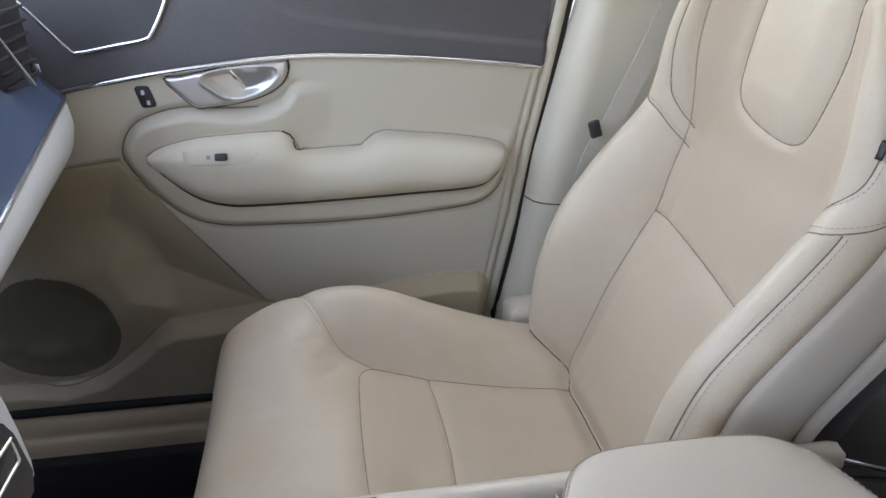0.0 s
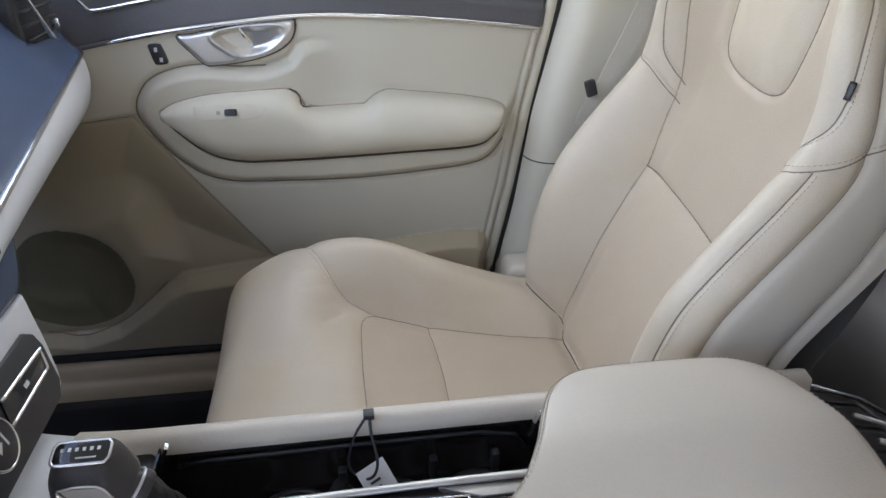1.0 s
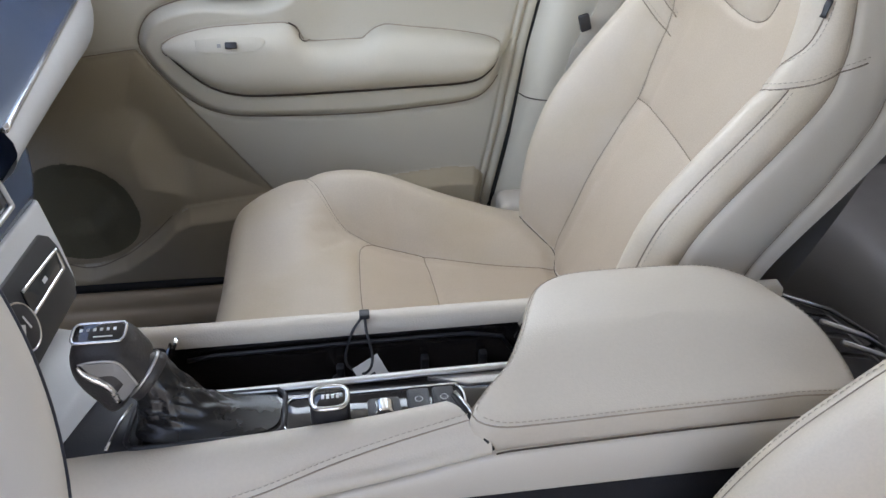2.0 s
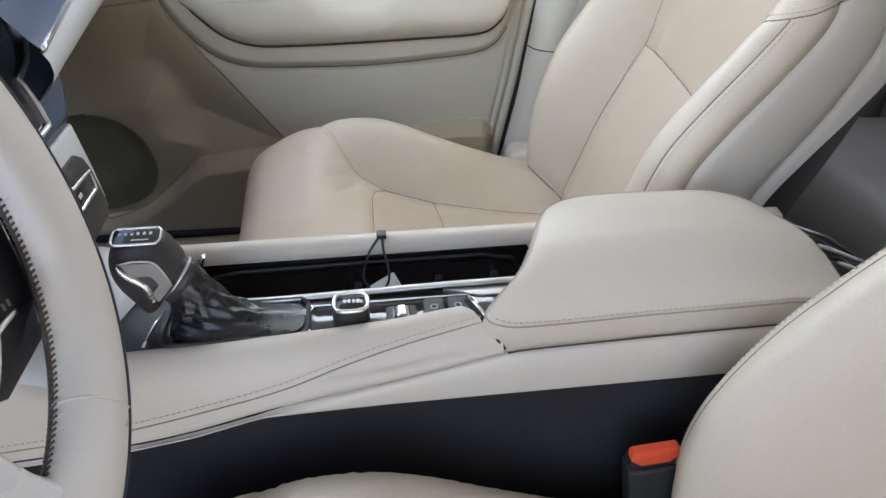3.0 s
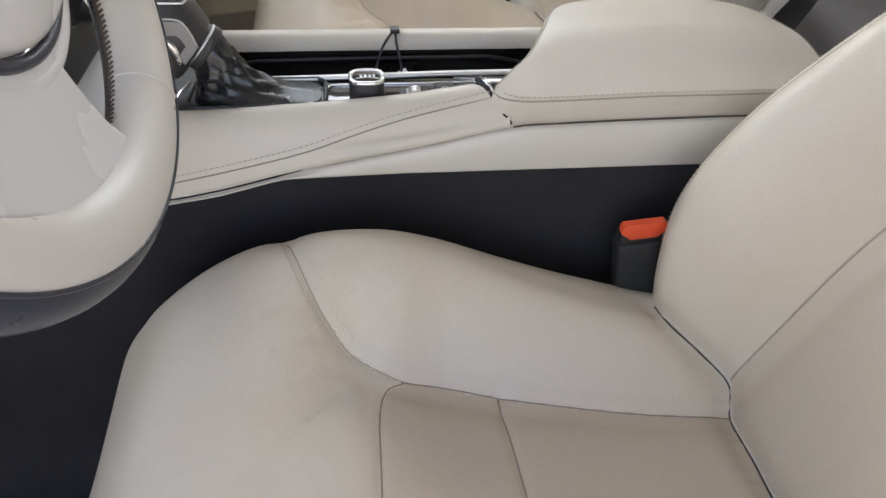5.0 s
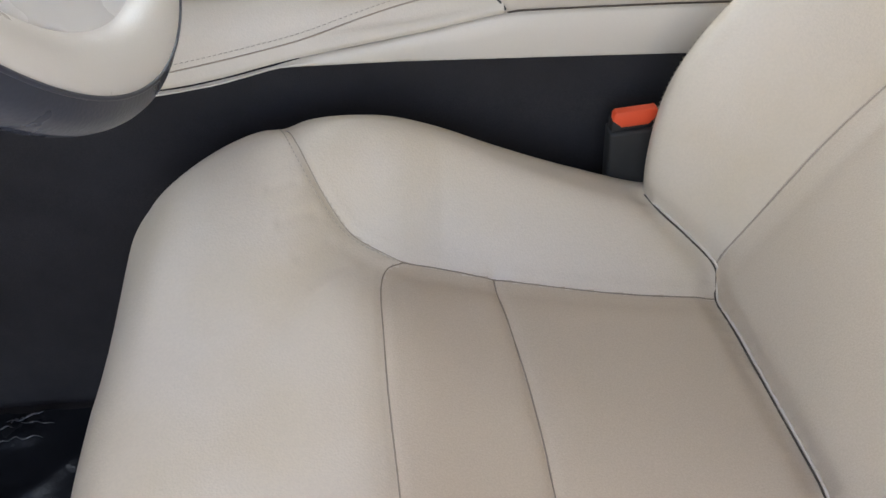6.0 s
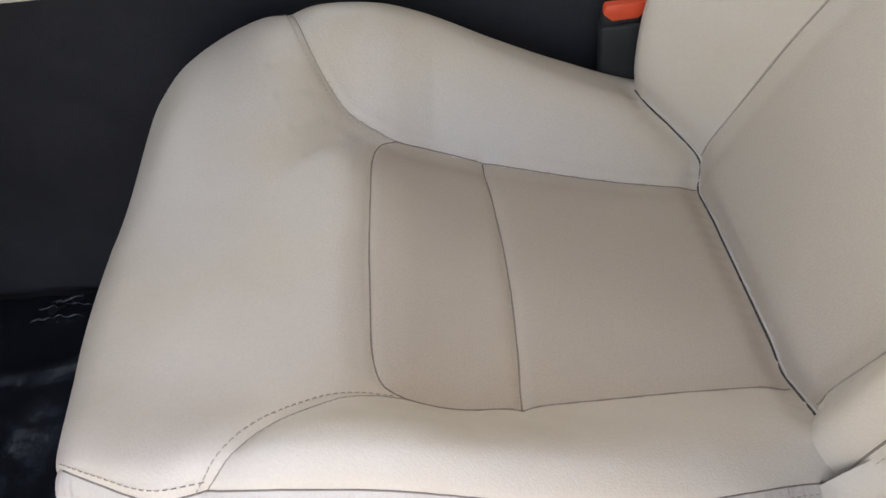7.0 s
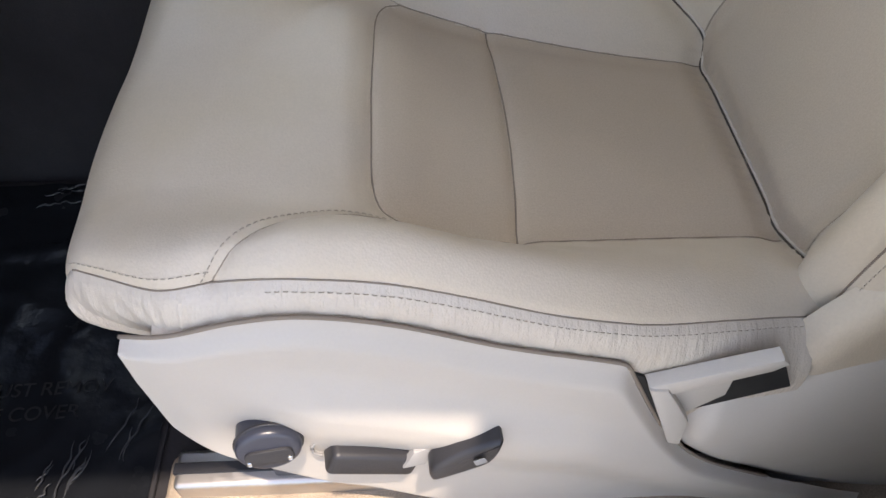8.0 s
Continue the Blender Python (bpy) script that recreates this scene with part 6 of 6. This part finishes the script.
# ---- driver's seat side trim and its controls ----
def seat_trim():
    ob = thing("seat_side_trim", (0.05, -0.26, 0.05), "cream plastic seat side trim with dark power switches", "seat trim")
    ax, az = 150, 70

    def top_line(x):
        return smooth_interp(x, [(-0.20, 0.400), (-0.152, 0.408), (-0.123, 0.414), (-0.086, 0.425), (-0.05, 0.428), (-0.003, 0.417), (0.06, 0.390), (0.125, 0.369), (0.137, 0.362), (0.148, 0.340), (0.187, 0.266), (0.24, 0.207), (0.358, 0.140), (0.42, 0.11)])

    def bottom_line(x):
        return smooth_interp(x, [(-0.20, 0.42), (-0.154, 0.372), (-0.153, 0.342), (-0.150, 0.310), (-0.136, 0.278), (-0.117, 0.254), (-0.093, 0.232), (-0.055, 0.200), (-0.012, 0.165), (0.05, 0.13), (0.2, 0.085), (0.42, 0.06)])

    x = np.linspace(-0.153, 0.42, ax)
    w = np.linspace(0, 1, az)
    X, Wd = np.meshgrid(x, w, indexing="ij")
    Z = bottom_line(X) + (top_line(X) - bottom_line(X)) * Wd
    crease = np.interp(X, [-0.2, -0.10, -0.059, -0.006, 0.067, 0.134, 0.196, 0.42], [0.37, 0.368, 0.362, 0.347, 0.313, 0.280, 0.234, 0.10])
    front = step(X, -0.160, -0.11)
    bulge = 0.265 + 0.009 * step(np.abs(Wd - 0.5), 0.5, 0.42) + 0.013 * step(crease - Z, -0.030, 0.012) * step(X, -0.12, -0.04) * (1 - 0.7 * step(X, 0.05, 0.20)) - 0.016 * step(crease - Z, 0.02, 0.10) * step(X, -0.12, -0.02)
    Y = -(bulge - 0.005 * (1 - front) ** 2)
    part("panel", mesh_of(np.stack([X, Y, Z], 2).reshape(-1, 3), grid_faces(ax, az)), SEAT_PLASTIC, ob)
    part("top_gap", tube(np.stack([x[:118], Y[:118, -1] - 0.0004, Z[:118, -1] + 0.0015], 1), 0.0014, 6), THREAD, ob, "dark joint under the cushion")

    def at(px, pz):
        i = int(np.clip((px + 0.153) / 0.573 * (ax - 1), 0, ax - 1))
        j = int(np.argmin(np.abs(Z[i] - pz)))
        return float(Y[i, j])

    # round lumbar knob
    kx, kz = -0.087, 0.318
    m = pose(kx, at(kx, kz), kz, 78, 0, 8)
    knob = part("lumbar_knob", prism([(0.0205 * math.cos(q), 0.0185 * math.sin(q)) for q in np.linspace(0, 2 * math.pi, 48, endpoint=False)], 0.022, m @ pose(0, 0, -0.006), 0.004, 3), SWITCH_BLUE, ob, "round dark four-way knob")
    part("ring", tube([tuple(m @ Vector((0.0203 * math.cos(q), 0.0183 * math.sin(q), 0.0085))) for q in np.linspace(0, 2 * math.pi, 48, endpoint=False)], 0.0016, 6, closed=True), BLACK_PLASTIC, knob)
    part("face", prism(rounded(-0.015, 0.015, -0.010, 0.004, 0.005), 0.003, m @ pose(0, 0, 0.015), 0.001), BLACK_PLASTIC, knob, "flat dark face")
    for q in (-0.0125, 0.0125):
        part("mark", box(q - 0.0014, q + 0.0014, -0.0075, -0.0035, 0.0178, 0.0186, 0.0006, 1, m), CHROME, knob, "small bright mark")
    # cushion and backrest switches
    m = pose(-0.023, at(-0.023, 0.275), 0.277, 84, 22, 6)
    s1 = part("cushion_switch", prism(rounded(-0.033, 0.030, -0.012, 0.012, 0.005), 0.018, m @ pose(0, 0, -0.004), 0.004, 3), BLACK_PLASTIC, ob, "oblong black cushion switch")
    part("edge", tube([tuple(m @ Vector((u, -0.0105, 0.0115))) for u in np.linspace(-0.028, 0.000, 8)], 0.0013, 6), CHROME, s1, "bright lower edge")
    part("socket", tube([tuple(m @ Vector((-0.034 + 0.010 * math.cos(q), 0.004 + 0.011 * math.sin(q), 0.001))) for q in np.linspace(0.5 * math.pi, 1.5 * math.pi, 16)], 0.0014, 6), GREY_PLASTIC, ob, "rim of the switch recess")
    m2 = pose(0.035, at(0.035, 0.300), 0.302, 82, -24, 6)
    s2 = part("backrest_switch", prism(spline([(-0.026, -0.010), (-0.022, -0.012), (0.010, -0.012), (0.022, -0.006), (0.031, 0.006), (0.032, 0.009), (0.026, 0.0105), (0.004, 0.0105), (-0.018, 0.004), (-0.025, -0.004), (-0.026, -0.010)], 32)[:-1].tolist(), 0.015, m2 @ pose(0, 0, -0.003), 0.004, 3), BLACK_PLASTIC, ob, "slanting black backrest switch")
    part("mark", box(0.008, 0.016, -0.003, 0.003, 0.0135, 0.0146, 0.0006, 1, m2), GREY_PLASTIC, s2, "small grey mark")
    part("link", prism([(-0.010, -0.012), (0.006, -0.010), (0.012, 0.010), (-0.002, 0.006)], 0.006, pose(0.006, at(0.006, 0.285), 0.286, 82, 0, 6), 0.001), GREY_PLASTIC, ob, "grey link between the switches")
    ob.location, ob.scale = (0.056, -0.2314, -0.045), (1.14, 1.14, 1.14)
    return ob


seat_trim()


def hinge_cover():
    ob = thing("backrest_hinge_cover", (0.26, -0.25, 0.2), "cream plastic hinge cover with an open slot", "seat trim")
    M = Matrix(((1, 0, 0, 0), (0, 0, -1, -0.2645), (0, 1, 0, 0), (0, 0, 0, 1)))
    part("upright", prism([(0.150, 0.352), (0.163, 0.350), (0.189, 0.304), (0.194, 0.266), (0.184, 0.270)], 0.012, M, 0.002), SEAT_PLASTIC, ob)
    part("upper_bar", prism([(0.150, 0.352), (0.185, 0.366), (0.224, 0.381), (0.230, 0.375), (0.222, 0.367), (0.190, 0.352), (0.163, 0.339)], 0.010, M, 0.002), SEAT_PLASTIC, ob)
    # a flat black plate gives the slot its shade
    part("slot_shade", prism([(0.165, 0.345), (0.228, 0.376), (0.252, 0.330), (0.192, 0.300)], 0.0015, M @ pose(0, 0, -0.0005), 0.0003), RUBBER, ob, "dark plate standing in for the slot's shade")
    part("slot_lip", prism([(0.164, 0.342), (0.206, 0.361), (0.209, 0.326), (0.190, 0.302)], 0.0025, M @ pose(0, 0, 0.001), 0.0008), SEAT_PLASTIC, ob, "cream slot lining")
    # a second black plate draws the shade between cover and seat trim
    part("joint_shadow", prism([(0.140, 0.356), (0.150, 0.350), (0.168, 0.312), (0.190, 0.262), (0.182, 0.266), (0.160, 0.305)], 0.002, M @ pose(0, 0, -0.001), 0.0005), RUBBER, ob, "dark plate for the shade in the joint beside the seat trim")
    # rounded lower cover
    rows = []
    for u in np.linspace(0, 1, 36):
        x = 0.186 + 0.28 * u
        zt = float(smooth_interp(x, [(0.18, 0.300), (0.190, 0.304), (0.217, 0.324), (0.235, 0.328), (0.256, 0.338), (0.294, 0.364), (0.36, 0.395), (0.47, 0.43)]))
        zb = float(smooth_interp(x, [(0.186, 0.258), (0.24, 0.198), (0.30, 0.160), (0.358, 0.128), (0.47, 0.09)]))
        for w in np.linspace(0, 1, 26):
            roll = math.sin(math.pi * min(1, 0.06 + 0.94 * w)) ** 0.5
            rows.append((x, -0.244 - 0.030 * roll * min(1, 0.35 + u * 8), zb + (zt - zb) * w))
    part("lower_cover", mesh_of(rows, grid_faces(36, 26)), SEAT_PLASTIC, ob, "rounded cream cover")
    part("rear_cover", box(0.315, 0.50, -0.262, -0.18, 0.12, 0.375, 0.02, 3), GREY_PLASTIC, ob, "grey rear cover")
    ob.location, ob.scale = (0.2956, -0.220, 0.126), (1.14, 1.14, 1.14)
    return ob


hinge_cover()


# ---- floor ----
def rails(name, y_list, x0, x1):
    ob = thing(name, (0.0, sum(y_list) / 2, 0.0), "bright steel seat rails bolted to the floor", "seat rail", "seat rails")
    for y in y_list:
        part("rail", box(x0, x1, y - 0.020, y + 0.020, 0.0, 0.058, 0.006, 3), STEEL, ob)
        part("rail_slot", box(x0 - 0.001, x1 + 0.001, y - 0.006, y + 0.006, 0.054, 0.0595, 0.001, 1), BLACK_PLASTIC, ob, "dark plate standing in for the slot's shade in the rail")
        part("bracket", box(x0 + 0.10, x1 - 0.05, y - 0.012, y + 0.012, 0.056, 0.12, 0.004, 2), BLACK_PLASTIC, ob, "dark seat bracket")
    return ob


rails("seat_rails", (-0.195, 0.185), -0.235, 0.34)
rails("seat_rails", (0.57, 0.94), -0.21, 0.36)
solo("sill_carpet", box(-0.252, 0.6, -0.335, -0.165, 0.0, 0.030, 0.012, 3), CARPET_BEIGE, "beige carpet strip beside the seat rail", "carpet", kind="structure")


def crumpled(x0, x1, y0, y1, z, amp, seed, n=60):
    """A sheet lying on the floor with soft creases."""
    x, y = np.linspace(x0, x1, n), np.linspace(y0, y1, n)
    rows = []
    for a in x:
        for b in y:
            v = Vector((a * 9 + seed, b * 9, seed * 1.7))
            r = 1 - abs(noise.noise(v)) * 2
            q = 1 - abs(noise.noise(v * 3.1)) * 2
            rows.append((a, b, z + amp * max(0, r) ** 5 + 0.35 * amp * max(0, q) ** 5))
    return mesh_of(rows, grid_faces(n, n))


mat_d = thing("floor_cover", (-0.55, 0.0, 0.0), "clear plastic protective film over the driver's dark floor mat", "floor cover")
part("mat", box(-0.98, -0.27, -0.30, 0.262, 0.0, 0.006, 0.003, 2), CARPET, mat_d, "dark floor mat")
part("film", crumpled(-0.97, -0.275, -0.295, 0.255, 0.008, 0.006, 2.3), FILM, mat_d, "creased glossy film")
CREASE = mat("film_crease", (0.040, 0.042, 0.046), 0.22, vary=0.2, spec=0.5)


def creases(x, y, turn, length, count, spread, parent, seed):
    """A bundle of sharp folds standing up in the film."""
    rnd = random.Random(seed)
    for k in range(count):
        cx, cy, lng = x + spread * (rnd.random() - 0.5), y + spread * (rnd.random() - 0.5), length * (0.4 + 0.8 * rnd.random())
        way = radians(turn + 24 * (rnd.random() - 0.5))
        pts = []
        for w in np.linspace(-0.5, 0.5, 7):
            off = 0.005 * (rnd.random() - 0.5)
            pts.append((cx + lng * w * math.cos(way) - off * math.sin(way), cy + lng * w * math.sin(way) + off * math.cos(way), 0.0122))
        part("crease", tube(spline(pts, 24), np.interp(np.linspace(0, 1, 24), [0, 0.2, 0.6, 1], [0.0003, 0.0011, 0.0014, 0.0003]), 6), CREASE, parent, "sharp glossy fold in the film")


creases(-0.335, -0.150, 80, 0.060, 9, 0.075, mat_d, 4)
creases(-0.380, -0.190, 65, 0.045, 5, 0.060, mat_d, 9)
creases(-0.480, 0.235, 5, 0.045, 7, 0.050, mat_d, 5)
creases(-0.500, 0.292, 0, 0.060, 3, 0.030, mat_d, 7)
mat_p = thing("floor_cover", (-0.55, 0.78, 0.0), "clear plastic protective film over the passenger's dark floor mat", "floor cover")
part("mat", box(-0.98, -0.22, 0.52, 1.035, 0.0, 0.006, 0.003, 2), CARPET, mat_p, "dark floor mat")
part("film", crumpled(-0.97, -0.225, 0.525, 1.03, 0.008, 0.006, 5.1), FILM, mat_p, "creased glossy film")
creases(-0.285, 0.900, 15, 0.035, 6, 0.060, mat_p, 3)


def words(text, x, y, z, size, parent):
    cu = bpy.data.curves.new("lettering", "FONT")
    cu.body, cu.size, cu.extrude, cu.align_x = text, size, 0.0003, "LEFT"
    ob = new("lettering", cu)
    me = bpy.data.meshes.new_from_object(ob)
    bpy.data.objects.remove(ob)
    me.transform(pose(x, y, z, 0, 0, 2))
    return part("lettering", me, INK_FAINT, parent, "faint dark print on the film")


INK_FAINT = mat("faint_print", (0.004, 0.004, 0.005), 0.6)
words("UST REMOV", -0.470, -0.086, 0.0125, 0.024, mat_d)
words("E COVER", -0.466, -0.116, 0.0125, 0.024, mat_d)

# ---- rear of the cabin ----
def rear_seat():
    ob = thing("rear_seat", (1.1, 0.8, 0.0), "leather rear seat cushion in the shade behind", "car seat")
    n = 40
    rows = []
    for u in np.linspace(0, 1, n):
        for w in np.linspace(0, 1, n):
            x = 0.735 + 0.62 * u
            y = 0.52 + 0.60 * w
            edge = min(u * 0.62, 0.2) / 0.2
            sidez = min(w, 1 - w) * 0.6
            z = 0.20 + 0.20 * math.sqrt(max(0, 1 - (1 - min(1, u * 0.62 / 0.11)) ** 2)) - 0.05 * (1 - min(1, sidez / 0.08)) ** 2 - 0.03 * u
            rows.append((x, y, z))
    part("cushion", mesh_of(rows, grid_faces(n, n)), REAR_SHADED, ob)
    part("base", box(0.78, 1.30, 0.54, 1.10, 0.0, 0.30, 0.02, 2), REAR_SHADED, ob, "dark base")
    part("backrest", box(1.10, 1.30, 0.52, 1.12, 0.25, 0.92, 0.05, 4), REAR_SHADED, ob)
    return ob


rear_seat()
for k, (x, y, s) in enumerate(((0.70, 0.80, 0.05), (0.74, 0.74, 0.035))):
    rows = []
    for a in np.linspace(-1, 1, 12):
        for b in np.linspace(-1, 1, 12):
            rows.append((x + s * a, y + s * 0.7 * b, 0.012 + 0.02 * abs(noise.noise(Vector((a * 2 + k, b * 2, 1.3))))))
    solo("paper_scrap", mesh_of(rows, grid_faces(12, 12)), WHITE_PAPER, "crumpled pale paper scrap on the dark rear floor", "paper", "scraps on the rear floor")
